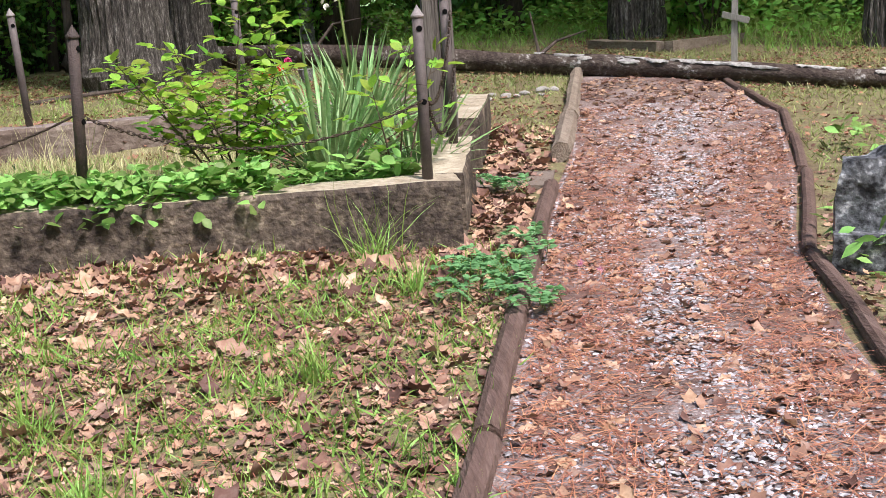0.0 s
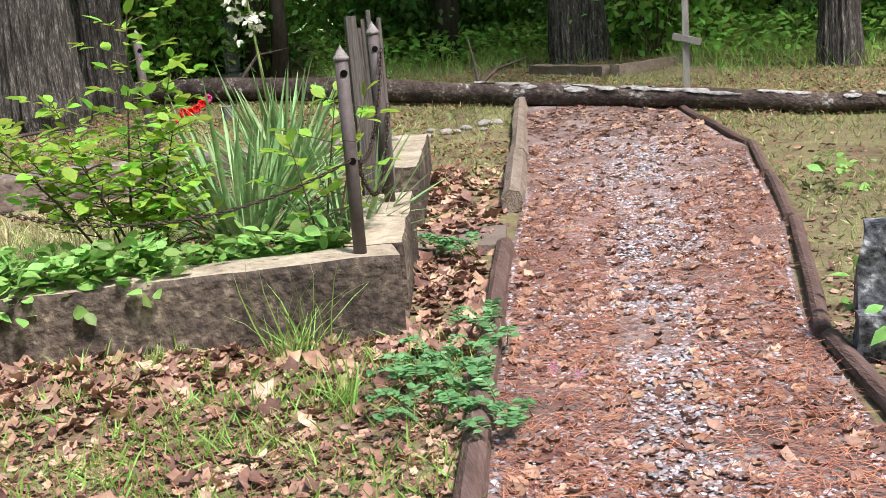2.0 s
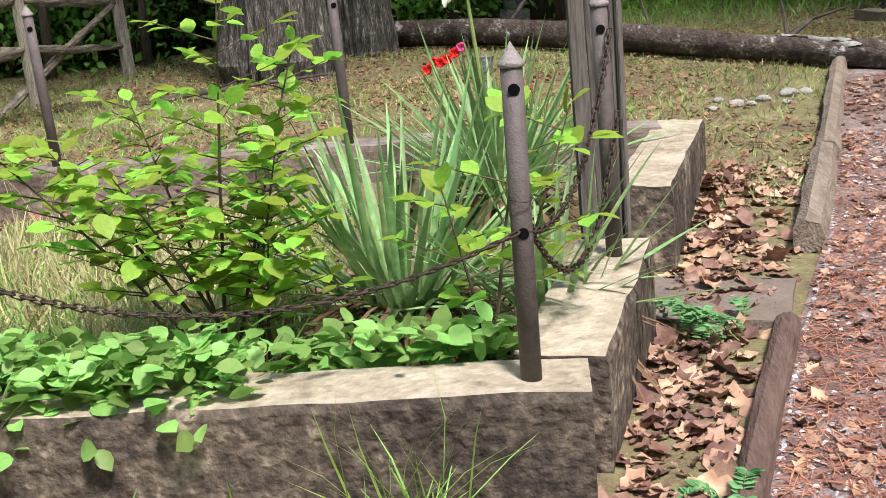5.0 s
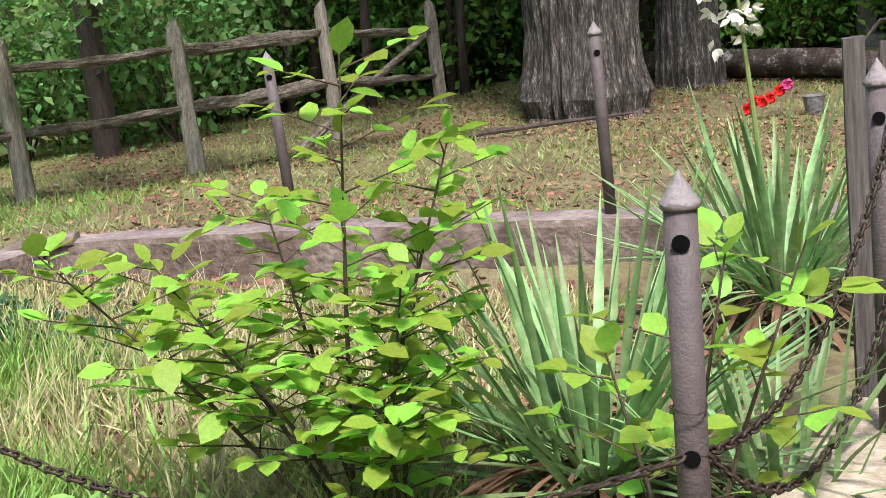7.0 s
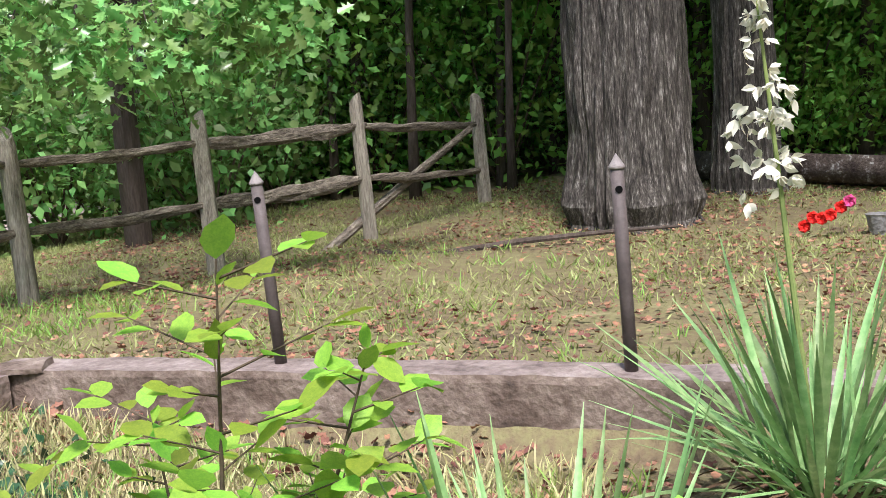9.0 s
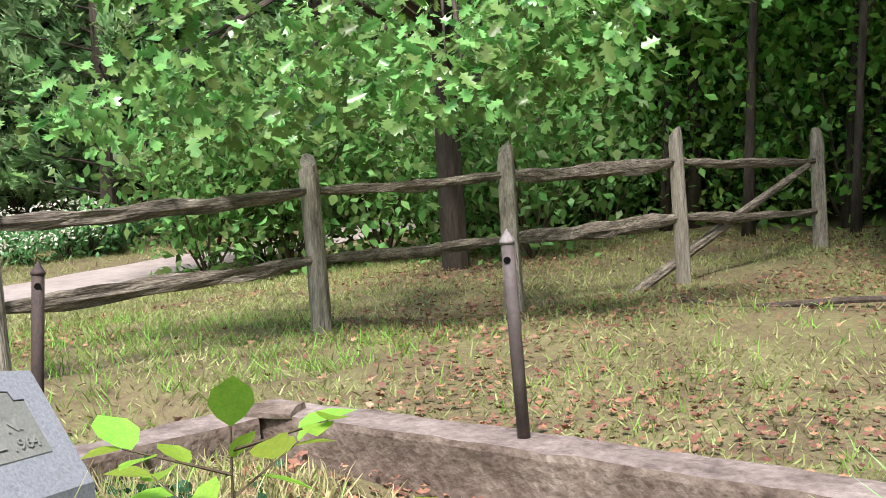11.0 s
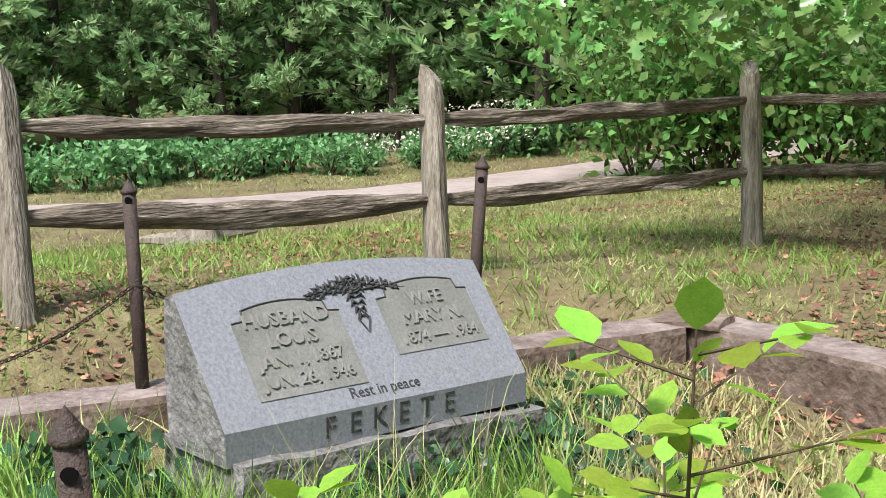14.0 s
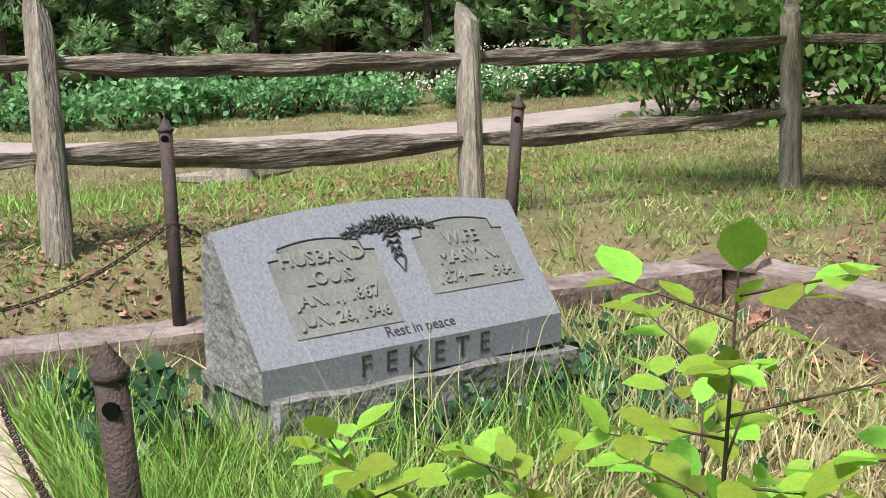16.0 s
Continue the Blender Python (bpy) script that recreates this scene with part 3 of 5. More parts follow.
def lettering(text, m, size, depth, material, squeeze=1.0):
    cu = bpy.data.curves.new("lettering", "FONT")
    cu.body, cu.size, cu.extrude, cu.align_x, cu.align_y, cu.resolution_u = text, size, depth, "CENTER", "CENTER", 2
    tmp = new("lettering_curve", cu)
    me = bpy.data.meshes.new_from_object(tmp.evaluated_get(bpy.context.evaluated_depsgraph_get()))
    bpy.data.objects.remove(tmp)
    me.transform(m @ Matrix.Diagonal((squeeze, 1, 1, 1)))
    me.materials.clear()
    me.materials.append(material)
    isl = bmesh.new()
    isl.from_mesh(me)
    left = set(isl.verts)
    while left:
        todo, got = [left.pop()], set()
        while todo:
            x = todo.pop()
            got.add(x)
            for e in x.link_edges:
                o = e.other_vert(x)
                if o in left:
                    left.discard(o)
                    todo.append(o)
        one, at = bmesh.new(), {}
        for x in got:
            at[x] = one.verts.new(x.co)
        for f in {f for x in got for f in x.link_faces}:
            one.faces.new([at[x] for x in f.verts])
        part("letter", one, material, stone)
    isl.free()


for text, u, v, s in (("HUSBAND", .285, .72, .082), ("LOUIS", .28, .565, .08), ("JAN. 1, 1867", .285, .415, .072), ("JUN. 26, 1946", .288, .27, .070),
                      ("WIFE", .755, .735, .08), ("MARY N.", .755, .58, .08), ("1874 — 1964", .755, .425, .073)):
    lettering(text, FACE @ Matrix.Translation((u * SW, v * SH, 0.006)), s, 0.006, M_LETTER)
lettering("Rest in peace", FACE @ Matrix.Translation((.50 * SW, .10 * SH, 0.001)), .062, 0.002, M_CARVE)
nn = -back
NOSEM = Matrix.Translation(S0 - Vector((0, 0, NOSE))) @ Matrix((SU, (Vector((0, 0, 1)) - SU * SU.z).normalized(), nn)).transposed().to_4x4()
for k, ch in enumerate("FEKETE"):
    lettering(ch, NOSEM @ Matrix.Translation(((0.30 + 0.080 * k) * SW, NOSE * .52, 0.0)), .115, 0.003, M_CARVE)
bm = bmesh.new()
for side in (-1, 1):
    for k in range(9):
        s = 0.03 + 0.021 * k
        c = Vector((side * s, 0.012 - 0.004 * k + 0.010 * math.sin(k * 2.3), 0.003))
        for a in (0.5, -0.6, 1.6):
            tip = c + Vector((side * math.cos(a) * 0.036, math.sin(a) * (0.042 - 0.002 * k), 0))
            tube(bm, [c, c.lerp(tip, .5) + Vector((0, 0, .007)), tip], [0.003, 0.006, 0.001], 5)
    tube(bm, [(side * 0.02, -0.02, 0.003), (side * 0.12, -0.015, 0.006), (side * 0.26, -0.03, 0.003)], [0.004, 0.004, 0.002], 5)
    for k in range(5):
        y = -0.02 - 0.028 * k
        w = 0.055 - 0.009 * k
        tube(bm, [(0, y, 0.003), (side * w * .6, y + 0.012, 0.007), (side * w, y - 0.012, 0.003)], [0.004, 0.008, 0.002], 5)
for ring, rr_, nn_ in ((0.012, .008, 5), (0.026, .009, 7), (0.042, .009, 9)):
    for k in range(nn_):
        a = 2 * math.pi * k / nn_ + ring * 30
        tube(bm, [(ring * math.cos(a), 0.005 + ring * .8 * math.sin(a), 0.003), (ring * math.cos(a + .35), 0.005 + ring * .8 * math.sin(a + .35), 0.010), (ring * math.cos(a + .7), 0.005 + ring * .8 * math.sin(a + .7), 0.003)], [0.003, rr_ * .8, 0.002], 5)
tube(bm, [(0.0, -0.10, 0.003), (-0.028, -0.14, 0.005), (0, -0.20, 0.003), (0.028, -0.14, 0.005), (0.0, -0.10, 0.003)], [0.004] * 5, 5)
bmesh.ops.transform(bm, matrix=FACE @ Matrix.Translation((.525 * SW, .90 * SH, 0)), verts=bm.verts)
part("rose_carving", bm, M_CARVE, stone, "dark carved rose and leaf spray")
yaw = math.degrees(math.atan2(SU.y, SU.x))
mid = S0 + SU * (SW / 2) + back * 0.20
bm = bmesh.new()
box(bm, Matrix.Translation((mid.x, mid.y, mid.z - NOSE - 0.365)) @ pose(0, 0, 0, 0, 5, yaw), SW + 0.02, 0.52, 0.36, cuts=9, rough=0.02, seed=3)
part("plinth", bm, M_GRAN_R, stone, "rough pitched granite base")


# ---- split rail fence ----
fence = empty("split_rail_fence", -6.5, 5, 0.2, "weathered split rail fence with two rails and pointed posts", "fence")
FP = [((-6.5, -2.0, 0.60), (-6.7, -1.9, 1.95)), ((-6.345, 0.90, 0.53), (-6.602, 0.963, 1.83)), ((-6.51, 3.505, 0.38), (-6.664, 3.584, 1.68)), ((-6.81, 6.507, 0.20), (-6.897, 6.54, 1.58)),
      ((-6.265, 8.35, 0.22), (-6.465, 8.558, 1.56)), ((-5.60, 10.18, 0.24), (-5.64, 10.15, 1.60)), ((-5.4, 12.9, 0.10), (-5.5, 13.05, 1.45))]
for i, (b, t) in enumerate(FP):
    b, t = Vector(b), Vector(t)
    ax = (t - b).normalized()
    bm = bmesh.new()
    w = (0.19, 0.185, 0.185, 0.17, 0.17, 0.15, 0.17)[i]
    n = 15
    rings = []
    for k in range(n + 1):
        s = -0.08 + 1.08 * k / n
        c = b + (t - b) * s
        r = w / 2 * (1.04 - 0.12 * s) * (1 if s < 0.95 else 0.80)
        ring = []
        for m_ in range(12):
            a = 2 * math.pi * m_ / 12 + 0.3
            sq = 1 / max(abs(math.cos(a - .3)), abs(math.sin(a - .3))) ** 0.55
            rr = r * sq * (1 + 0.10 * noise.noise(Vector((m_ * 1.7 + i * 9, s * 1.5, i))))
            p = c + Vector((math.cos(a) * rr, math.sin(a) * rr * 0.8, 0))
            if s > 0.9:
                p.z += 0.06 * math.cos(a + i * 1.3)
            ring.append(bm.verts.new(p))
        rings.append(ring)
    for p_, q_ in zip(rings, rings[1:]):
        for m_ in range(12):
            bm.faces.new((p_[m_], p_[(m_ + 1) % 12], q_[(m_ + 1) % 12], q_[m_]))
    bm.faces.new(rings[0][::-1]), bm.faces.new(rings[-1])
    part("fence_post", bm, M_FENCE, fence)
RAIL_H = [(0.42, 0.80), (0.40, 0.775), (0.39, 0.78), (0.43, 0.83), (0.41, 0.82), (0.40, 0.80), (0.36, 0.77)]
for i in range(len(FP) - 1):
    for k in (0, 1):
        (b0, t0), (b1, t1) = FP[i], FP[i + 1]
        p0 = Vector(b0).lerp(Vector(t0), RAIL_H[i][k])
        p1 = Vector(b1).lerp(Vector(t1), RAIL_H[i + 1][k])
        d = (p1 - p0).normalized()
        p0, p1 = p0 - d * 0.10, p1 + d * 0.10
        n, bm, rings = 26, bmesh.new(), []
        thick = (0.056, 0.058, 0.052, 0.044, 0.066, 0.046)[i] * (1.15 if k == 0 and i < 3 else 1)
        for s in range(n + 1):
            f = s / n
            c = p0.lerp(p1, f) + Vector((0, 0, -0.03 * math.sin(math.pi * f) + 0.02 * noise.noise(Vector((f * 3, i, k)))))
            taper = min(1, 0.42 + 3.0 * min(f, 1 - f))
            ring = []
            for m_ in range(10):
                a = 2 * math.pi * m_ / 10
                jag = 1 + 0.85 * noise.noise(Vector((f * 5 + i * 7, m_ * 1.9, k * 5 + i))) * taper
                ring.append(bm.verts.new(c + Vector((math.cos(a) * 0.6, 0, math.sin(a))) * thick * taper * jag))
            rings.append(ring)
        for p_, q_ in zip(rings, rings[1:]):
            for m_ in range(10):
                bm.faces.new((p_[m_], p_[(m_ + 1) % 10], q_[(m_ + 1) % 10], q_[m_]))
        bm.faces.new(rings[0][::-1]), bm.faces.new(rings[-1])
        bmesh.ops.recalc_face_normals(bm, faces=bm.faces)
        part("fence_rail", bm, M_RAIL, fence)
bm = tube(bmesh.new(), [(-5.75, 9.4, 0.10), (-5.6, 11.2, 0.65), (-5.45, 12.7, 1.10)], [0.05, 0.055, 0.04], 8, 0.3)
part("brace_rail", bm, M_RAIL, fence, "fallen rail leaning as a brace")


# ---- edging timbers, logs ----
def timber(name, pts, r, material, label, group="", square=True, sides=10, wob=0.12, seed=0, sink=0.35):
    fine = []
    for a, b in zip(pts, pts[1:]):
        for k in range(8):
            fine.append(Vector(a).lerp(Vector(b), k / 8))
    fine.append(Vector(pts[-1]))
    fine = [Vector((p.x, p.y, gz1(p.x, p.y) + r * (1 - sink))) for p in fine]
    bm = tube(bmesh.new(), fine, [r] * len(fine), sides, wob, seed)
    return tagged(part(name, bm, material), label, "edging", group)


for i, (a, b) in enumerate((((-2.05, -9.0), (-0.38, -3.02)), ((-0.37, -2.97), (0.01, -1.50)), ((0.02, -1.45), (0.83, 1.52)))):
    timber("edging_timber", [a, ((a[0] + b[0]) / 2, (a[1] + b[1]) / 2), b], 0.054, M_EDGE, "dark brown landscape timber edging the path", "path edging timbers", seed=i)
timber("edging_log", [(1.15, 2.62), (1.42, 3.6), (1.66, 4.55)], 0.085, M_GREYLOG, "grey split log edging the path", "path edging logs", sides=7, wob=0.25, seed=5, sink=0.1)
timber("edging_log", [(1.70, 4.65), (2.15, 6.4), (2.72, 8.6)], 0.075, M_GREYLOG, "grey split log edging the path", "path edging logs", sides=7, wob=0.25, seed=6, sink=0.1)
RE = [(float(path_right(y)), y) for y in (-5.4, -3.1, -0.85, 1.32, 2.8, 4.2, 6.0, 8.2)]
for i, (a, b) in enumerate(zip(RE, RE[1:])):
    timber("edging_timber", [(a[0] + .05, a[1] + .03), ((a[0] + b[0]) / 2 + 0.06, (a[1] + b[1]) / 2), (b[0] + .05, b[1] - .03)], 0.042, M_EDGE, "dark brown timber edging the curved path side", "path edging timbers", seed=10 + i)

trunk_pts = [(-4.5, 15.3, .40), (-0.7, 13.0, .40), (0.95, 10.9, .37), (2.15, 9.6, .29), (3.05, 8.4, .26), (3.6, 7.6, .24), (4.25, 6.8, .22), (4.95, 5.75, .17), (5.5, 5.4, .17), (6.3, 5.25, .22), (7.2, 4.95, .24), (9.5, 4.2, .30)]
log = empty("fallen_log", 3.6, 7.6, 0.1, "long fallen tree trunk with peeling pale bark across the path", "log")
bm = tube(bmesh.new(), trunk_pts, [.17, .16, .15, .135, .12, .11, .105, .10, .095, .08, .065, .05], 14, 0.35, 3)
part("trunk", bm, M_LOG, log, smooth=True)
for p in (((2.4, 9.3, .4), (2.65, 9.4, .56), (3.0, 9.2, .68)), ((2.4, 9.35, .4), (2.33, 9.5, .95)), ((1.2, 10.6, .4), (1.1, 10.8, .8)), ((-.4, 12.6, .5), (-.1, 12.8, .85), (.35, 12.7, .92))):
    bm = tube(bmesh.new(), p, [0.03, 0.022, 0.008][: len(p)] if len(p) == 3 else [0.025, 0.008], 6)
    part("branch_stub", bm, M_BARK_D, log)


M_PEEL = mat("pale_peeled_bark", [(0.10, 0.085, 0.075), (0.34, 0.32, 0.30), (0.58, 0.57, 0.55)], 14, bump=0.6, bscale=40)
rr = np.random.default_rng(3)
TR_P, TR_R = [Vector(p) for p in trunk_pts], [.17, .16, .15, .135, .12, .11, .105, .10, .095, .08, .065, .05]
for i in range(52):
    s = rr.uniform(3.2, 10.4)
    L, a0, wd = rr.uniform(.08, .42), rr.uniform(-.2, .9), rr.uniform(.12, .42)
    bm, rings = bmesh.new(), []
    for k in range(7):
        q_ = min(10.9, s + L * (k / 6 - .5))
        n_ = int(q_)
        c, rad = TR_P[n_].lerp(TR_P[n_ + 1], q_ - n_), TR_R[n_] + (TR_R[n_ + 1] - TR_R[n_]) * (q_ - n_)
        d = (TR_P[n_ + 1] - TR_P[n_]).normalized()
        sd = d.cross(Vector((0, 0, 1))).normalized()
        w_ = wd * math.sin(math.pi * (k + .6) / 7.2)
        rings.append([bm.verts.new(c + (sd * math.sin(a0 + w_ * e) + Vector((0, 0, 1)) * math.cos(a0 + w_ * e)) * (rad * 1.17 if abs(e) < .9 else rad * 1.0)) for e in (-1 + .3 * rr.random(), -.4, .3, 1 - .3 * rr.random())])
    for p_, q2 in zip(rings, rings[1:]):
        for m_ in range(3):
            bm.faces.new((p_[m_], p_[m_ + 1], q2[m_ + 1], q2[m_]))
    part("bark_patch", bm, M_PEEL, log, "pale peeled bark", smooth=True)


# ---- broken tombstone, crosses, far stones ----
tomb = empty("broken_tombstone", 1.84, -1.14, 0, "blackened broken marble tombstone on a stone base", "tombstone")
bm = bmesh.new()
box(bm, pose(1.85, -1.12, -0.06, 0, 3, -25), 0.37, 0.27, 0.19, cuts=5, rough=0.016, seed=2)
part("base", bm, M_TOMB, tomb)
bm = bmesh.new()
box(bm, pose(1.83, -1.08, 0.12, -2, 3, -25), 0.27, 0.13, 0.36, cuts=8, rough=0.028, seed=8)
for v in bm.verts:
    if v.co.z > 0.42:
        v.co.z += 0.07 * smooth01((v.co.x - 1.85) / 0.1) - 0.03 * smooth01((1.75 - v.co.x) / 0.08)
part("tablet", bm, M_TOMB, tomb, "chipped black and white tablet")

cross = empty("wooden_cross", 1.58, -2.42, 0, "silvered wooden grave cross beside the path", "cross")
bm = bmesh.new()
box(bm, pose(1.61, -2.38, -0.06, -4, 4, -30), 0.062, 0.045, 0.97, bevel=0.004)
part("upright", bm, M_CROSS, cross)
bm = bmesh.new()
box(bm, pose(1.665, -2.43, 0.49, 0, 7, -60), 0.50, 0.03, 0.085, bevel=0.004)
part("crossbar", bm, M_CROSS, cross)
cross = empty("wooden_cross", 4.85, 8.85, 0.1, "small grey wooden cross beyond the fallen trunk", "cross")
bm = bmesh.new()
box(bm, pose(4.86, 8.88, 0.1, 0, 1, -25), 0.08, 0.05, 1.15, bevel=0.004)
part("upright", bm, M_CROSS, cross)
bm = bmesh.new()
box(bm, pose(4.86, 8.84, 0.70, 0, 14, -40), 0.36, 0.04, 0.08, bevel=0.004)
part("crossbar", bm, M_CROSS, cross)
for a, b in (((4.75, 11.3), (6.2, 12.2)), ((4.65, 11.4), (4.0, 12.9))):
    d = math.degrees(math.atan2(b[1] - a[1], b[0] - a[0]))
    bm = bmesh.new()
    box(bm, pose((a[0] + b[0]) / 2, (a[1] + b[1]) / 2, 0.08, 0, 0, d), math.dist(a, b), 0.16, 0.26, cuts=6, rough=0.02)
    tagged(part("grave_kerb", bm, M_GREYLOG), "low weathered grave kerb under the trees", "kerb", "grave kerbs")
mark = empty("grave_marker", -0.4, 17.6, 0.2, "slim grey stone grave marker on a stepped base", "grave marker")
bm = bmesh.new()
box(bm, pose(-0.4, 17.6, 0.15, 0, 0, 12), 0.5, 0.4, 0.25, bevel=0.02)
part("base", bm, M_GRAN_R, mark)
bm = bmesh.new()
box(bm, pose(-0.4, 17.6, 0.40, 0, 0, 12), 0.27, 0.18, 1.0, bevel=0.03)
part("shaft", bm, M_GRAN_R, mark)
for i, (x, y, s) in enumerate(((1.5, 6.9, .07), (1.75, 7.1, .06), (1.3, 6.8, .05), (2.0, 7.3, .08), (1.62, 6.9, .045), (2.15, 7.4, .06), (1.4, 7.2, .05), (1.9, 6.9, .04))):
    bm = bmesh.new()
    bmesh.ops.create_icosphere(bm, subdivisions=2, radius=s)
    for v in bm.verts:
        v.co += Vector(noise.noise_vector(v.co * 9 + Vector((i, 0, 0)))) * s * 0.35
        v.co.z *= 0.55
    bmesh.ops.translate(bm, vec=(x, y, gz1(x, y) + s * 0.35), verts=bm.verts)
    tagged(part("field_stone", bm, M_STONE), "pale rough field stone lying in the leaves", "stone", "field stones")
stump = empty("tree_stump", -10.9, 3.45, gz1(-10.9, 3.45), "low weathered tree stump in the grass", "stump")
bm = tube(bmesh.new(), [(-10.9, 3.45, gz1(-10.9, 3.45) - .05), (-10.9, 3.45, gz1(-10.9, 3.45) + .2), (-10.88, 3.45, gz1(-10.9, 3.45) + .36)], [.26, .16, .14], 12, 0.5)
part("stub", bm, M_FENCE, stump)
for a in (2.2, 3.6, 5.2):
    z = gz1(-10.9, 3.45)
    bm = tube(bmesh.new(), [(-10.9, 3.45, z + .08), (-10.9 + .5 * math.cos(a), 3.45 + .5 * math.sin(a), z + .05), (-10.9 + math.cos(a), 3.45 + math.sin(a), z)], [.09, .06, .02], 7, .4)
    part("root", bm, M_FENCE, stump)
bm = tube(bmesh.new(), [(-4.9, 8.9, .22), (-4.4, 8.75, .20), (-3.6, 9.2, .27), (-2.9, 9.5, .30), (-2.2, 9.4, .36)], [.035, .03, .028, .022, .012], 7, .3)
tagged(part("fallen_branch", bm, M_BARK_D), "crooked dead branch lying on the grass", "branch")

# red cloth flowers by a far grave
fl = empty("grave_flowers", -0.95, 9.8, gz1(-0.95, 9.8), "red artificial flower bunch fallen beside a small pot", "flowers")
z = gz1(-0.95, 9.8)
bm = tube(bmesh.new(), [(-0.62, 9.8, z), (-0.62, 9.8, z + .16), (-0.62, 9.8, z + .18)], [.07, .10, .11], 12)
part("pot", bm, M_GRAN_R, fl)
for i in range(6):
    r = np.random.default_rng(i)
    c = Vector((-1.22 + 0.075 * i, 9.75 + r.uniform(-.06, .06), z + 0.10 + 0.035 * i + r.uniform(-.03, .03)))
    bm = bmesh.new()
    for k in range(6):
        a = k * 1.05
        tube(bm, [c, c + Vector((.035 * math.cos(a), -.02, .035 * math.sin(a))), c + Vector((.05 * math.cos(a + .4), .01, .05 * math.sin(a + .4)))], [.014, .034, .008], 6)
    part("blossom", bm, M_MAG if i in (5,) else M_RED, fl)


# ---- planting helpers ----
def unit(n, r, up=0.0):
    v = r.normal(size=(n, 3))
    v[:, 2] += up
    return v / np.linalg.norm(v, axis=1)[:, None]


def strewn(name, shape, xy, size, material, r, tilt=0.35, lift=0.0, parent=None):
    """Flat pieces lying about on the ground."""
    n = len(xy)
    a = r.uniform(0, 2 * math.pi, n)
    d = np.stack([np.cos(a), np.sin(a), r.normal(0, tilt * .5, n)], 1)
    up = np.stack([r.normal(0, tilt, n), r.normal(0, tilt, n), np.ones(n)], 1)
    pos = np.c_[xy, ground_z(xy[:, 0], xy[:, 1]) + lift]
    return scatter(name, shape, pos, frames(d, up), size, material, parent)


def blades(name, xy, height, material, r, lean=0.35, parent=None, base=None, width=1.0):
    n = len(xy)
    d = np.stack([r.normal(0, lean, n), r.normal(0, lean, n), np.ones(n)], 1)
    a = r.uniform(0, 2 * math.pi, n)
    up = np.stack([np.cos(a), np.sin(a), np.zeros(n)], 1)
    z = ground_z(xy[:, 0], xy[:, 1]) - 0.005 if base is None else base
    s = np.stack([np.full(n, 0.16 * width) * (0.5 + r.random(n)), height, height], 1)
    return scatter(name, BLADE, np.c_[xy, z], frames(d, up), s, material, parent)


def tufts_xy(n, per, x0, x1, y0, y1, r, spread_=0.04):
    c = np.c_[r.uniform(x0, x1, n), r.uniform(y0, y1, n)]
    return (c[:, None] + r.normal(0, spread_, (n, per, 2))).reshape(-1, 2)


def outside_plot(xy, margin=0.02):
    x, y = xy[:, 0], xy[:, 1]
    return ~((y > -margin) & (y < 4.25 + margin) & (x < gx(y) + margin) & (x > lx(y) - margin))


def off_path(xy, m=0.08):
    return ~((xy[:, 0] > path_left(xy[:, 1]) - m) & (xy[:, 0] < path_right(xy[:, 1]) + m + 0.05) & (xy[:, 1] < 8.6))


def road_gap(x, y):
    return np.abs(np.asarray(x) - np.interp(y, ROAD_Y, ROAD_X))


# ---- woodland ----
def tree_template(name, h, rad, seed, leaf_mat, crown0, n, spread_, leaf, bark, lean=0.0):
    r = np.random.default_rng(seed)
    th = empty(name, 0, 0, 0)
    pts = [(lean * h * s * s + 0.12 * math.sin(s * 5 + seed), 0.12 * math.cos(s * 4 + seed), h * s - 0.1) for s in np.linspace(0, 1, 9)]
    bm = tube(bmesh.new(), pts, [rad * (1.25 if i == 0 else 1) * (1 - 0.085 * i) for i in range(9)], 10, 0.25, seed)
    cs = []
    for k in range(9):
        s = crown0 + (0.97 - crown0) * k / 9
        p = Vector(pts[min(8, int(s * 8))])
        a = k * 2.4 + seed
        e = p + Vector((math.cos(a), math.sin(a), 0.35)) * spread_ * (1.1 - 0.5 * s)
        tube(bm, [p, (p + e) / 2 + Vector((0, 0, .2)), e], [rad * .3, rad * .2, rad * .07], 6)
        cs += [e, (p + e) / 2 + Vector((0, 0, .4))]
    part("trunk", bm, bark, th, smooth=True)
    cs = np.array([tuple(c) for c in cs])
    c = cs[r.integers(0, len(cs), n)] + r.normal(0, 1, (n, 3)) * spread_ * np.array([.30, .30, .24])
    ob = scatter("crown", CLUMP, c, frames(unit(n, r), unit(n, r, 0.7)), r.uniform(.6, 1.2, n) * leaf, leaf_mat, th)
    return th


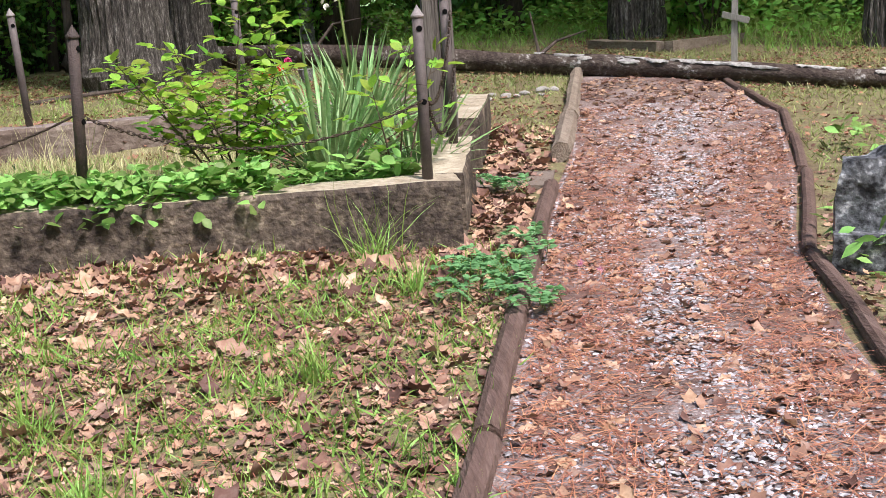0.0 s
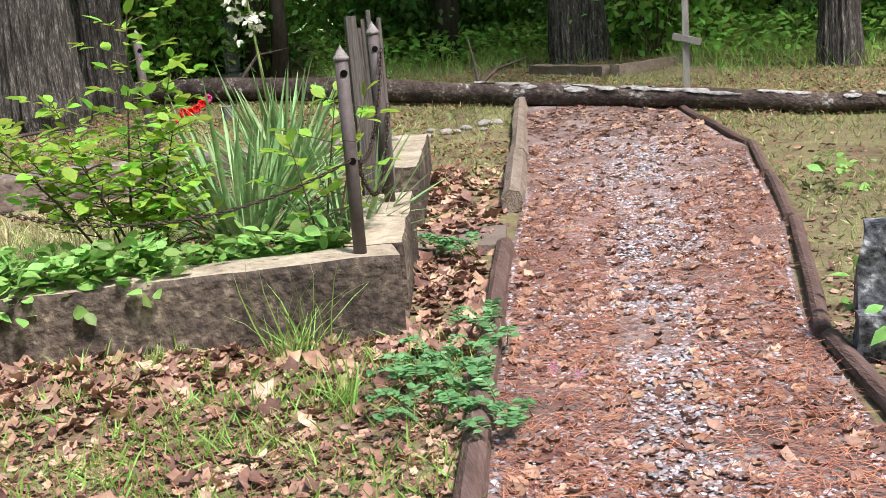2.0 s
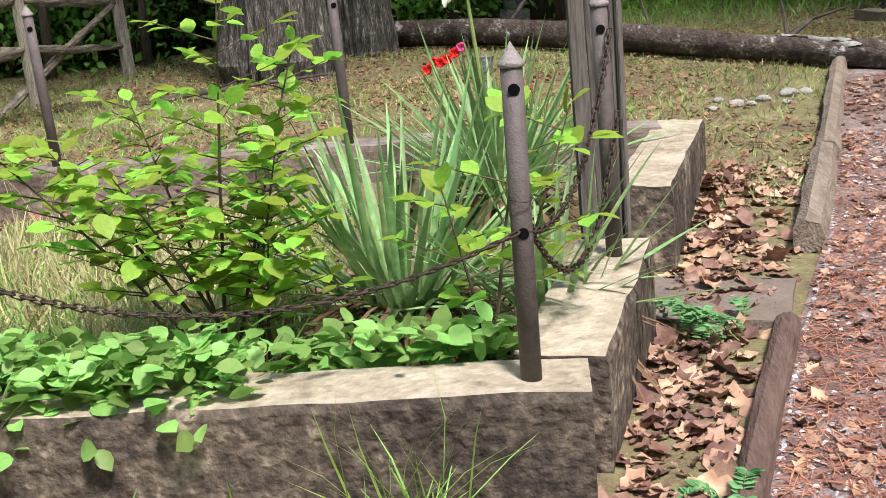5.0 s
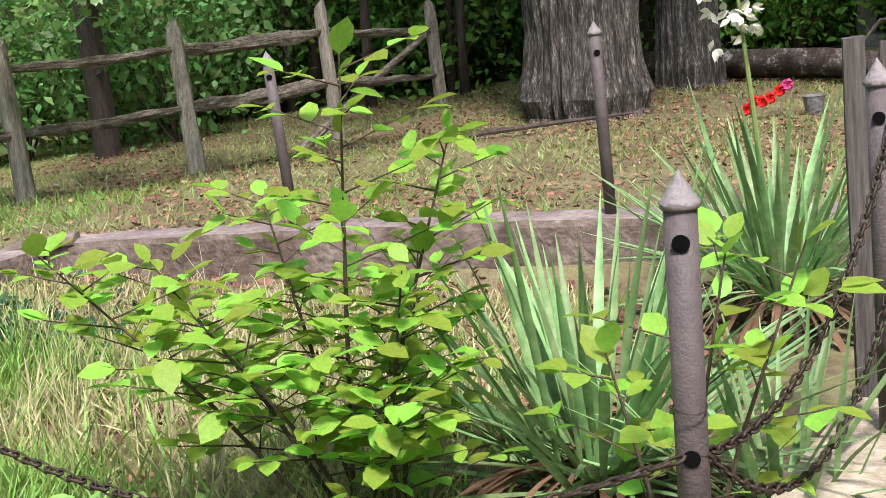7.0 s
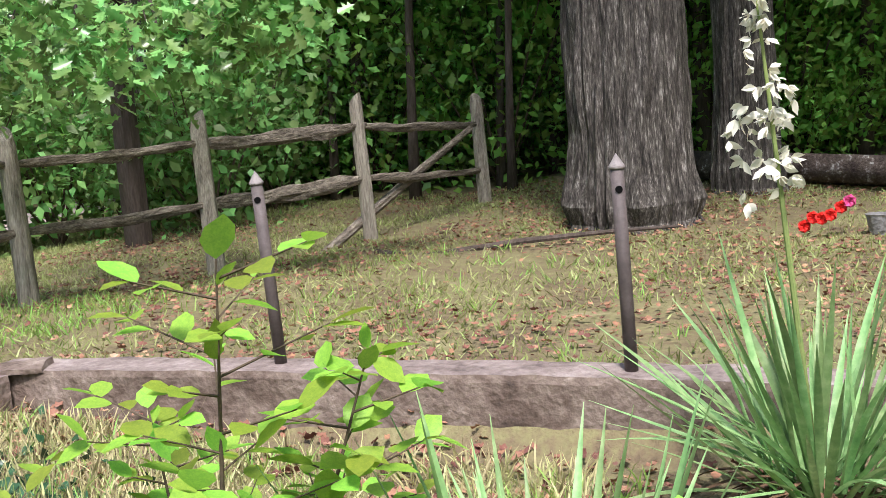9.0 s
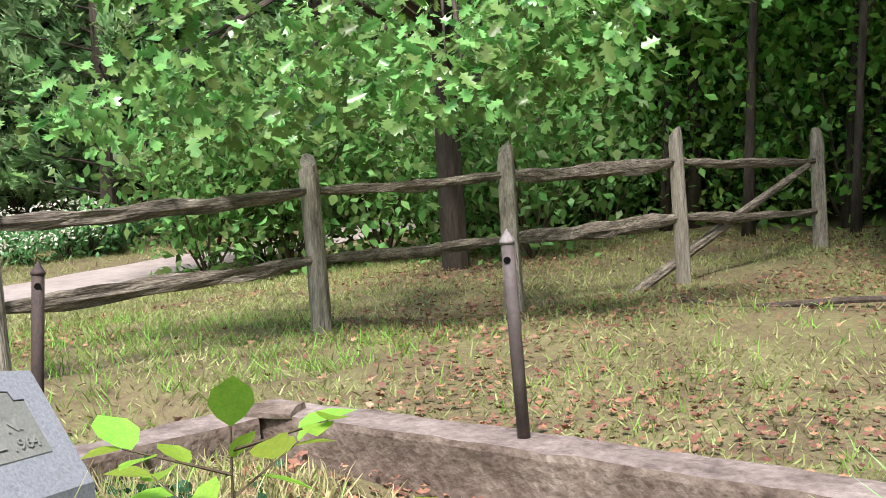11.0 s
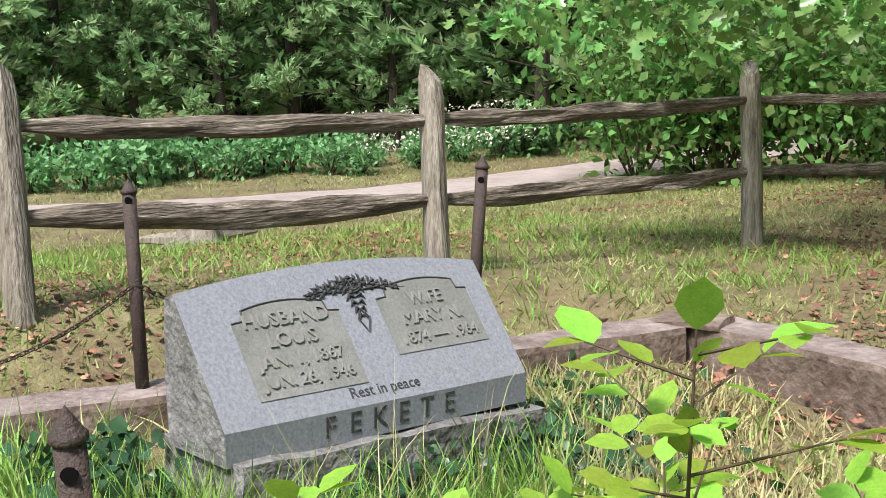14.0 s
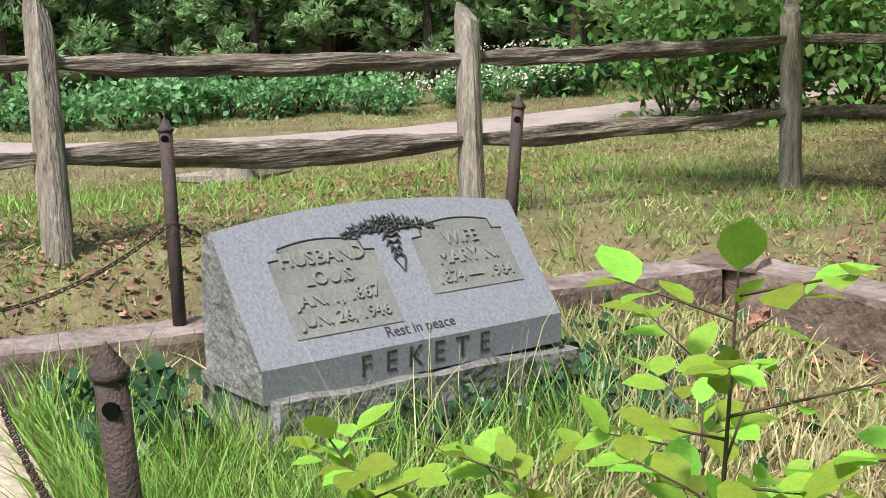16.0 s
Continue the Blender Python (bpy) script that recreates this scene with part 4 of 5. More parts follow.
def pine_template(h, seed):
    r = np.random.default_rng(seed)
    th = empty("pine_tree", 0, 0, 0)
    bm = tube(bmesh.new(), [(0, 0, -.1), (0.04, 0, h * .5), (0, 0.03, h)], [.12, .08, .015], 8, .2, seed)
    pos, dirs = [], []
    for k in range(int(h * 9)):
        z = 0.5 + (h - 0.6) * (k / (h * 9)) ** 0.9
        L = (1 - z / h) ** 0.75 * h * 0.30 + 0.15
        a = k * 2.39996
        d = np.array([math.cos(a), math.sin(a), 0.25])
        tube(bm, [(0, 0, z), tuple(d * L * .6 + [0, 0, z]), tuple(d * L + [0, 0, z + .08])], [.018, .012, .004], 4)
        m = int(9 + L * 16)
        s = r.uniform(.25, 1.05, m)
        pos.append(d * L * s[:, None] + [0, 0, z] + r.normal(0, .09, (m, 3)))
        dirs.append(d + r.normal(0, .55, (m, 3)) + [0, 0, .3])
    part("trunk", bm, M_BARK_D, th)
    pos, dirs = np.concatenate(pos), np.concatenate(dirs)
    scatter("crown", TUFT, pos, frames(dirs, unit(len(pos), r)), r.uniform(.18, .34, len(pos)), M_PINE, th)
    return th


def bush_template(name, seed, n, w, h, leaf, material):
    r = np.random.default_rng(seed)
    th = empty(name, 0, 0, 0)
    bm = bmesh.new()
    cs = []
    for k in range(9):
        a = k * 2.4
        e = Vector((math.cos(a) * w * r.uniform(.3, .9), math.sin(a) * w * r.uniform(.3, .9), h * r.uniform(.45, 1)))
        tube(bm, [(0, 0, -.05), e * .5 + Vector((0, 0, .1)), e], [.02, .013, .004], 5)
        cs += [e, e * .6]
    part("stem_clump", bm, M_STEM, th)["kind"] = "stuff"
    cs = np.array([tuple(c) for c in cs])
    c = cs[r.integers(0, len(cs), n)] + r.normal(0, 1, (n, 3)) * np.array([w, w, h]) * .2
    c[:, 2] = np.abs(c[:, 2])
    scatter("foliage", CLUMP, c, frames(unit(n, r), unit(n, r, 1.0)), r.uniform(.6, 1.3, n) * leaf, material, th)
    return th


def plant_out(template, spots, label, category, group, r, smin=0.8, smax=1.2):
    """Puts copies of a template at the spots; the template itself takes the first."""
    tagged(template, label, category, group)
    for i, (x, y) in enumerate(spots):
        s = r.uniform(smin, smax)
        m = Matrix.Translation((x, y, gz1(x, y))) @ Matrix.Rotation(r.uniform(0, 6.28), 4, "Z")
        if i == 0:
            template.matrix_basis = m
        else:
            copy_thing(template, m).scale = (s, s, s)


r = np.random.default_rng(11)


def ring_spots(n, az0, az1, d0, d1, road=2.6, keepout=2):
    out = []
    while len(out) < n:
        a, d = math.radians(r.uniform(az0, az1)), r.uniform(d0, d1)
        x, y = d * math.sin(a), d * math.cos(a)
        if (y < 22 and road_gap(x, y) < road) or (x < -6.8 and y < 14 and x > np.interp(y, ROAD_Y, ROAD_X)):
            continue
        g = math.degrees(a)
        if (-75 < g < -46 and d < 29 and keepout) or (-30 < g < -6 and d < 30 and keepout > 1 and r.random() < .75):
            continue
        out.append((x, y))
    return out


T1 = tree_template("broadleaf_tree", 15, .21, 1, M_WOOD1, .38, 1900, 2.9, .42, M_BARK_D)
T2 = tree_template("broadleaf_tree", 12, .13, 2, M_WOOD2, .30, 1700, 2.4, .36, M_BARK_D, .02)
T3 = tree_template("broadleaf_tree", 17, .30, 3, M_WOOD1, .42, 2000, 3.2, .45, M_BARK)
plant_out(T1, ring_spots(34, -75, 50, 17, 36), "dark woodland tree with dense green crown", "tree", "woodland trees", r)
plant_out(T2, ring_spots(34, -75, 50, 16, 34, keepout=1), "slender woodland tree with bright leaves", "tree", "slender woodland trees", r)
plant_out(T3, ring_spots(16, -75, 55, 18, 38), "tall woodland tree with rugged bark", "tree", "tall woodland trees", r)
T4 = tree_template("broadleaf_tree", 14, .2, 4, M_WOOD2, .25, 2200, 3.2, .45, M_BARK_D)
plant_out(T4, ring_spots(16, -130, -62, 32, 46), "leafy tree across the gravel lane", "tree", "lane trees", r)
T5 = tree_template("broadleaf_tree", 14, .2, 5, M_WOOD1, .3, 1500, 3.2, .5, M_BARK_D)
plant_out(T5, ring_spots(24, 60, 225, 15, 30), "woodland tree closing the graveyard", "tree", "graveyard edge trees", r)
P1, P2 = pine_template(8, 1), pine_template(6, 2)
plant_out(P1, [(-23.3, 5.2), (-22.0, 9.3), (-24.5, 1.5), (-20.5, 13.0), (-26.5, 7.0), (-23.5, 11.5), (-27, 3.0), (-19.2, 15), (-18.4, 12.6), (-21.5, 15.5), (-25.5, 13), (-17.0, 16.5), (-28, 9.5)], "young green pine beyond the lane", "pine", "lane pines", r, 1.0, 1.5)
plant_out(P2, [(-21.6, 7.7), (-22.6, 3.4), (-20.3, 10.6), (-24, 9), (-25.5, 4.5), (-18.6, 14.2), (-22.6, 6.4), (-20.9, 12.2), (-24.2, 3.0)], "small bushy pine beyond the lane", "pine", "small lane pines", r, .8, 1.2)
B1 = bush_template("understory_bush", 1, 1500, 1.3, 1.7, .145, M_WOOD2)
B2 = bush_template("understory_bush", 2, 1900, 1.5, 2.3, .15, M_WOOD1)
B3 = bush_template("roadside_weed", 3, 420, .7, .7, .13, M_FERN)
plant_out(B1, ring_spots(70, -44, 50, 15, 30, keepout=0), "sunlit understory bush at the wood's edge", "bush", "understory bushes", r, .7, 1.3)
plant_out(B2, ring_spots(46, -44, 50, 16, 32, keepout=0) + [(-8.9, 12.2), (-12.9, 10.3), (-12.2, 11.2), (-13.2, 11.6), (-11.4, 12.2), (-10.2, 12.4), (-9.4, 14.6), (-7.4, 16.5)], "dark leafy understory bush", "bush", "dark understory bushes", r, .7, 1.2)
side = [(float(np.interp(y, ROAD_Y, ROAD_X)) - 2.3 - r.uniform(0, 1.5), y) for y in np.arange(-4, 14, 0.36)]
plant_out(B3, side, "green weeds along the lane verge", "weed", "lane verge weeds", r, .5, 1.1)

B4 = bush_template("understory_shrub", 5, 2600, 1.7, 4.4, .14, M_WOOD2)
plant_out(B4, ring_spots(26, -34, -7, 17, 26, keepout=0), "tall leafy understory shrub in the wood", "bush", "tall understory shrubs", r, .8, 1.3)

T6 = tree_template("sapling_tree", 9, .075, 6, M_WOOD2, .45, 420, 1.4, .26, M_BARK_D, .015)
plant_out(T6, [(-7.0, 14.6), (-6.2, 15.8), (-5.5, 14.4), (-4.9, 16.6), (-4.3, 15.2), (-7.8, 16.4), (-3.6, 16.2), (-6.7, 17.4), (-5.2, 17.8), (-2.9, 17.4), (-8.6, 15.2), (-4.0, 18.2)], "thin dark sapling at the wood's edge", "tree", "saplings", r, .8, 1.2)

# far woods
M_FAR_GLOW = mat("glowing_far_foliage", [(0.05, 0.11, 0.03), (0.14, 0.25, 0.08), (0.34, 0.50, 0.22)], .35, bump=0, fine=6)
# pale green emission stands in for sunlight on the farthest trees
M_FAR_GLOW.node_tree.nodes["Principled BSDF"].inputs["Emission Color"].default_value = (0.32, 0.46, 0.24, 1)
M_FAR_GLOW.node_tree.nodes["Principled BSDF"].inputs["Emission Strength"].default_value = 1.2
n = 22000
az, d = np.radians(r.uniform(-150, 75, n)), r.uniform(34, 50, n)
c = np.c_[d * np.sin(az), d * np.cos(az), r.uniform(0, 1, n) ** 1.15 * 19]
tagged(scatter("far_woods", CLUMP, c, frames(unit(n, r), unit(n, r, .6)), r.uniform(.7, 1.5, n), M_WOOD2), "dense dark green woodland far behind", "woods", kind="stuff")
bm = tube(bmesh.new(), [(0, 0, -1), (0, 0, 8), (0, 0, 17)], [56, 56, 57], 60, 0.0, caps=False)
tagged(part("backdrop", bm, M_FAR_GLOW), "glowing green backdrop standing in for sunlit distant woodland", "backdrop", kind="structure")


# named trees of the graveyard
def big_tree(x, y, rad, h, seed, label, twin=None, flare=1.32):
    th = empty("oak_tree", x, y, gz1(x, y), label, "tree")
    for k, (dx, dr) in enumerate([(0, 1)] + ([twin] if twin else [])):
        z = gz1(x, y)
        hs = [0, .12, .3, .6, 1.0, 1.8, 3, 5, 8, h]
        fl = [flare, flare * .9, 1.18, 1.07, 1.02, 1, .97, .92, .8, .5]
        bm, rings, S = bmesh.new(), [], 72
        for hh, f in zip(np.interp(np.linspace(0, 9, 46), range(10), hs), np.interp(np.linspace(0, 9, 46), range(10), fl)):
            ring = []
            for m_ in range(S):
                a = 2 * math.pi * m_ / S
                root = 1 + 0.16 * max(0, f - 1) * 2 * math.sin(a * 5 + seed)
                ridge = 0.035 * noise.noise(Vector((math.cos(a) * 9 + seed, math.sin(a) * 9, hh * .9))) + 0.03 * noise.noise(Vector((math.cos(a) * 19, math.sin(a) * 19 + seed, hh * 1.6)))
                rr = rad * dr * f * root * (1 + ridge * 2.6)
                ring.append(bm.verts.new((x + dx + math.cos(a) * rr, y + math.sin(a) * rr, z - .05 + hh)))
            rings.append(ring)
        for p_, q_ in zip(rings, rings[1:]):
            for m_ in range(S):
                bm.faces.new((p_[m_], p_[(m_ + 1) % S], q_[(m_ + 1) % S], q_[m_]))
        part("trunk", bm, M_BARK, th)
    rr = np.random.default_rng(seed)
    n = 1600
    c = np.array([x, y, h]) + rr.normal(0, 1, (n, 3)) * [2.6, 2.6, 1.6]
    scatter("crown", CLUMP, c, frames(unit(n, rr), unit(n, rr, .6)), rr.uniform(.3, .6, n), M_WOOD1, th)


big_tree(-2.97, 10.70, .57, 9, 1, "massive oak with deeply furrowed grey bark", flare=1.2)
big_tree(-2.3, 13.3, .34, 9, 2, "broad oak standing behind a larger trunk", flare=1.3)
big_tree(4.85, 14.0, .25, 9, 3, "twin-stemmed dark oak by a grave kerb", twin=(0.42, 1.0), flare=1.2)
big_tree(7.4, 9.9, .25, 9, 4, "straight oak trunk in the rough grass", flare=1.3)

oak = empty("oak_tree", -9.3, 11.2, gz1(-9.3, 11.2), "oak with low boughs of lobed leaves over the fence", "tree")
CL = [(-7.18, 4.79, 1.98), (-6.83, 5.28, 2.25), (-6.48, 5.7, 1.85), (-6.2, 6.0, 2.4), (-5.93, 6.27, 2.0), (-5.51, 6.65, 2.35), (-5.4, 6.73, 1.95), (-5.06, 7.01, 2.35), (-4.76, 7.22, 2.15),
      (-6.85, 5.23, 2.8), (-4.75, 7.22, 2.6), (-6.3, 6.4, 3.1), (-5.4, 7.2, 3.2), (-4.3, 7.7, 2.7), (-3.9, 8.0, 3.0), (-7.2, 5.9, 3.2), (-6.9, 7.2, 2.6), (-7.3, 8.0, 2.3), (-6.2, 8.2, 2.6)]
bm = tube(bmesh.new(), [(-9.3, 11.2, -.1), (-9.2, 11.0, 2), (-9.1, 10.9, 4.2), (-9.2, 11, 9)], [.19, .15, .13, .06], 12, .25)
part("trunk", bm, M_BARK_D, oak)
for k, e in enumerate(CL):
    e = Vector(e)
    s = Vector((-9.15, 10.95, 2.6 + 0.12 * k))
    bm = tube(bmesh.new(), [s, s.lerp(e, .5) + Vector((0, 0, .9)), s.lerp(e, .85) + Vector((0, 0, .35)), e], [.05, .03, .014, .005], 6, .2, k)
    part("bough", bm, M_BARK_D, oak)
r2 = np.random.default_rng(5)
n = 135 * len(CL)
c = np.repeat(np.array(CL) + [0, 0, .07], 135, 0) + r2.normal(0, 1, (n, 3)) * [.28, .28, .14]
dr = unit(n, r2) * [1, 1, .5] + [.15, -.25, -.55]
scatter("leaves", LOBED, c, frames(dr, unit(n, r2, 1.2)), r2.uniform(.10, .19, n), M_OAK, oak)


# ---- plot planting ----
def yucca_leaf(L, w, bend):
    bm, rows = bmesh.new(), []
    for i in range(8):
        s = i / 7
        ww = w * (0.55 + 0.9 * s if s < .5 else 1.0 - (s - .5) * 1.0) * (1 - s ** 4) + .0008
        z = -bend * s ** 2.2 * L
        rows.append([bm.verts.new((-ww, s * L, z + ww * .35)), bm.verts.new((0, s * L, z)), bm.verts.new((ww, s * L, z + ww * .35))])
    for a, b in zip(rows, rows[1:]):
        bm.faces.new((a[0], a[1], b[1], b[0])), bm.faces.new((a[1], a[2], b[2], b[1]))
    me = bpy.data.meshes.new("leaf")
    for f in bm.faces:
        f.smooth = True
    bm.to_mesh(me)
    bm.free()
    return me


def aim(o, d, rollv):
    R = frames(np.array([d], float), np.array([rollv], float))[0]
    return Matrix.Translation(o) @ Matrix(R.tolist()).to_4x4()


YL = [yucca_leaf(L, w, b) for L, w, b in ((.66, .017, .10), (.74, .02, .04), (.58, .018, .30), (.70, .016, .0))]
for me in YL:
    me.materials.append(M_YUC)
YD = [yucca_leaf(.42, .016, .5), yucca_leaf(.34, .014, .7)]
for me in YD:
    me.materials.append(M_DEADY)


def yucca(x, y, n, seed, scale, label, stalk=None):
    th = empty("yucca_plant", x, y, gz1(x, y), label, "yucca", "yuccas of the plot")
    rr = np.random.default_rng(seed)
    for i in range(n + 64):
        dead = i >= n
        a = i * 2.39996 + rr.uniform(-.3, .3)
        el = rr.uniform(-.25, .25) if dead else 0.16 + 1.30 * (1 - (i / n)) ** 0.9 + rr.normal(0, .09)
        d = (math.cos(a) * math.cos(el), math.sin(a) * math.cos(el), math.sin(el))
        off = 0.16 * rr.random()
        o = (x + math.cos(a) * off * 1.3, y + math.sin(a) * off, gz1(x, y) + 0.07 + 0.14 * rr.random())
        ob = new("dead_leaf" if dead else "leaf", (YD if dead else YL)[i % (2 if dead else 4)])
        s = scale * rr.uniform(.72, 1.12)
        under(ob, th)
        ob.matrix_basis = aim(o, d, (0, 0, 1)) @ Matrix.Diagonal((s * 0.88, s, s, 1))
    if stalk:
        top = Vector(stalk)
        b = Vector((x, y, gz1(x, y) + .1))
        bm = tube(bmesh.new(), [b, b.lerp(top, .5), top], [.014, .011, .005], 7)
        part("flower_stalk", bm, M_STEMG, th)
        m = 70
        hs = rr.uniform(.62, 1.0, m)
        pos = np.array([tuple(b.lerp(top, h)) for h in hs]) + rr.normal(0, .05, (m, 3)) * (1.25 - hs)[:, None] * 2.4
        dd = unit(m, rr) * [1, 1, .4] + [0, 0, -.6]
        scatter("flower_spike", LEAFY, np.repeat(pos, 4, 0), frames(np.repeat(dd, 4, 0) + rr.normal(0, .45, (m * 4, 3)), unit(m * 4, rr)), rr.uniform(.04, .065, m * 4), M_WHITEP, th)["kind"] = "stuff"


yucca(-0.66, 1.32, 118, 1, 1.22, "spiky green yucca clump with dead brown skirt")
yucca(-0.33, 3.35, 120, 2, 1.28, "spiky green yucca clump by the gate wall", (-0.50, 3.36, 2.02))
yucca(-0.12, 1.10, 44, 3, .95, "small leaning yucca offset beside the wall")


def leaf_mesh(material):
    me = bpy.data.meshes.new("leaf")
    me.from_pydata(OVAL[0], [], OVAL[1])
    for p in me.polygons:
        p.use_smooth = True
    me.materials.append(material)
    return me


SHRUB_LEAF = leaf_mesh(M_SHRUB)


def shrub(x, y, stems, seed, label, leaf=.085, per=15):
    th = empty("shrub", x, y, gz1(x, y), label, "shrub")
    rr = np.random.default_rng(seed)
    z0 = gz1(x, y)
    for k, e in enumerate(stems):
        b, e = Vector((x + .02 * k, y, z0 - .02)), Vector(e)
        m_ = b.lerp(e, .5) + Vector((0, 0, .05))
        bm = tube(bmesh.new(), [b, m_, e], [.008, .006, .002], 6)
        twigs = []
        for j in range(per):
            s = .35 + .65 * j / per
            p = b.lerp(m_, s * 2) if s < .5 else m_.lerp(e, s * 2 - 1)
            a = j * 2.4 + k
            L = rr.uniform(.06, .24) * (1.15 - .6 * s) * 1.5
            t = p + Vector((math.cos(a) * L, math.sin(a) * L, L * .35))
            tube(bm, [p, t], [.003, .0015], 4)
            twigs.append((p, t))
        part("stem", bm, M_STEM, th)
        for p, t in twigs + [(m_, e)]:
            for q_ in range(4):
                s = (.4, .7, .92, 1.0)[q_]
                o = p.lerp(t, s)
                d = (t - p).normalized()
                sd = Vector((-d.y, d.x, 0)) * (1 if q_ % 2 else -1) if q_ < 3 else Vector((0, 0, 0))
                dd = d * .7 + sd * .9 + Vector(rr.normal(0, .25, 3)) + Vector((0, 0, -.1))
                ob = new("leaf", SHRUB_LEAF)
                sc = leaf * rr.uniform(.65, 1.2)
                under(ob, th)
                ob.matrix_basis = aim(o, dd, (rr.normal(0, .3), rr.normal(0, .3), 1)) @ Matrix.Diagonal((sc, sc, sc, 1))


shrub(-1.28, 0.92, [(-1.13, 0.86, 1.53), (-0.94, 1.10, 1.30), (-1.86, 0.50, 1.10), (-1.58, 1.18, 1.12), (-1.78, 0.86, 1.0), (-0.96, 0.72, 1.0), (-1.45, 0.52, .95), (-1.18, 1.38, .92), (-1.0, .62, .70)], 4, "bright green leafy shrub sapling inside the plot", leaf=.090, per=22)
shrub(-0.32, 0.62, [(-0.16, 0.66, 1.08), (0.0, 0.72, 1.06), (-0.42, .55, .85)], 6, "small leafy shoot beside the corner post", leaf=.095, per=7)

# ground cover along the front wall
r3 = np.random.default_rng(21)
n = 1500
xy = np.c_[r3.uniform(-2.75, -1.0, n), 0.24 + r3.normal(0, .17, n)]
xy2 = np.c_[r3.uniform(-0.95, -0.2, 330), 0.45 + r3.normal(0, .10, 330)]
xy = np.r_[xy, xy2]
xy = xy[(xy[:, 1] > 0.02) | (r3.random(len(xy)) < .30)]
xy[:, 1] = np.maximum(xy[:, 1], -0.03)
zz = np.where(xy[:, 1] < .3, .36, .30) + r3.uniform(0, .17, len(xy)) * np.clip(1.2 - np.abs(xy[:, 1] - .25) * 2, .3, 1)
hang = xy[:, 1] < 0.0
zz = np.where(hang, .37 - r3.uniform(0, .12, len(xy)), zz)
tagged(scatter("ground_cover", OVAL, np.c_[xy, zz], frames(unit(len(xy), r3) * [1, 1, .35] + [0, -.25, 0], unit(len(xy), r3, 2.2)), r3.uniform(.05, .105, len(xy)), M_GCOV), "bright green seedlings spilling over the wall top", "ground cover", kind="stuff")
th = [(-3.55, 1.5), (-3.55, 2.35), (-3.7, 2.6), (-3.9, .75), (-3.45, 1.0), (-4.2, 2.75)]
c = np.array(th)[r3.integers(0, 6, 1500)] + r3.normal(0, .26, (1500, 2))
c[:, 0] = np.maximum(c[:, 0], -4.75)
zz = ground_z(c[:, 0], c[:, 1]) + r3.uniform(.01, .11, 1500)
tagged(scatter("ivy", LEAFY, np.c_[c, zz], frames(unit(1500, r3) * [1, 1, .5] + [.3, -.1, 0], unit(1500, r3, 1.4) + [.5, -.2, 0]), np.stack([r3.uniform(.05, .10, 1500)] * 3, 1) * [1.5, .7, 1], M_IVY), "dark glossy ivy around the headstone base", "ivy", kind="stuff")

c = np.c_[r3.uniform(-3.42, -3.02, 1100), r3.uniform(.70, 2.5, 1100)]
c[:, 0] -= .28 * (c[:, 1] - .9)
zz = ground_z(c[:, 0], c[:, 1]) + r3.uniform(.01, .27, 1100) * np.clip(1 - (c[:, 0] + 3.36 + .28 * (c[:, 1] - .9)) * 2.6, .15, 1)
tagged(scatter("ivy_trails", LEAFY, np.c_[c, zz], frames(unit(1100, r3) * [1, 1, .5] + [.4, -.1, 0], unit(1100, r3, 1.2) + [.6, -.2, 0]), np.stack([r3.uniform(.045, .09, 1100)] * 3, 1) * [1.5, .8, 1], M_IVY), "dark ivy trailing before the headstone base", "ivy", kind="stuff")

n = 500
c = np.c_[r3.uniform(-4.45, -3.55, n), r3.uniform(.45, .86, n)]
tagged(scatter("ivy_mound", LEAFY, np.c_[c, ground_z(c[:, 0], c[:, 1]) + r3.uniform(.02, .40, n) * np.clip(1.4 - np.abs(c[:, 0] + 4.0) * 1.6, .3, 1)], frames(unit(n, r3) * [1, 1, .5] + [.4, -.2, 0], unit(n, r3, 1.2) + [.5, -.3, 0]), np.stack([r3.uniform(.05, .10, n)] * 3, 1) * [1.5, .8, 1], M_IVY), "dark ivy climbing beside the headstone", "ivy", kind="stuff")
xy = np.r_[tufts_xy(150, 12, -3.75, -2.8, .34, 1.2, r3, .04), tufts_xy(30, 10, -3.6, -3.25, 1.3, 2.3, r3, .04)]
tagged(blades("tall_grass", xy, r3.uniform(.22, .50, len(xy)), M_GRASS, r3, .28, width=.8), "tall fresh green grass before the headstone", "grass", kind="stuff")

# grasses of the plot
xy = tufts_xy(1050, 12, -4.9, -1.2, .4, 3.7, r3, .05)
inpl = (xy[:, 0] < gx(xy[:, 1]) - .35) & (xy[:, 0] > lx(xy[:, 1]) + .33) & (np.hypot(xy[:, 0] + 4.1, (xy[:, 1] - 1.65) * .6) > .62)
xy = xy[inpl & ((xy[:, 1] > 1.1) | (xy[:, 0] > -1.9) | (r3.random(len(xy)) < .3))]
tagged(blades("dry_grass", xy, r3.uniform(.12, .34, len(xy)) * np.interp(xy[:, 1], [0, 1.6, 3.4], [1.1, 1.0, .5]), M_DRY, r3, .5), "tall straw-coloured grass inside the plot", "grass", kind="stuff")
xy = np.r_[tufts_xy(70, 16, -3.7, -2.3, .33, .5, r3, .04), tufts_xy(190, 12, -3.45, -3.0, .6, 2.3, r3, .05), tufts_xy(430, 15, -3.6, -2.1, .33, .95, r3, .05), tufts_xy(110, 12, -4.6, -3.6, .35, .8, r3, .05), tufts_xy(260, 10, -4.8, -1.0, .4, 3.6, r3, .06)]
xy = xy[(xy[:, 0] > lx(xy[:, 1]) + .33) & (np.hypot(xy[:, 0] + 4.1, (xy[:, 1] - 1.65) * .6) > .62)]
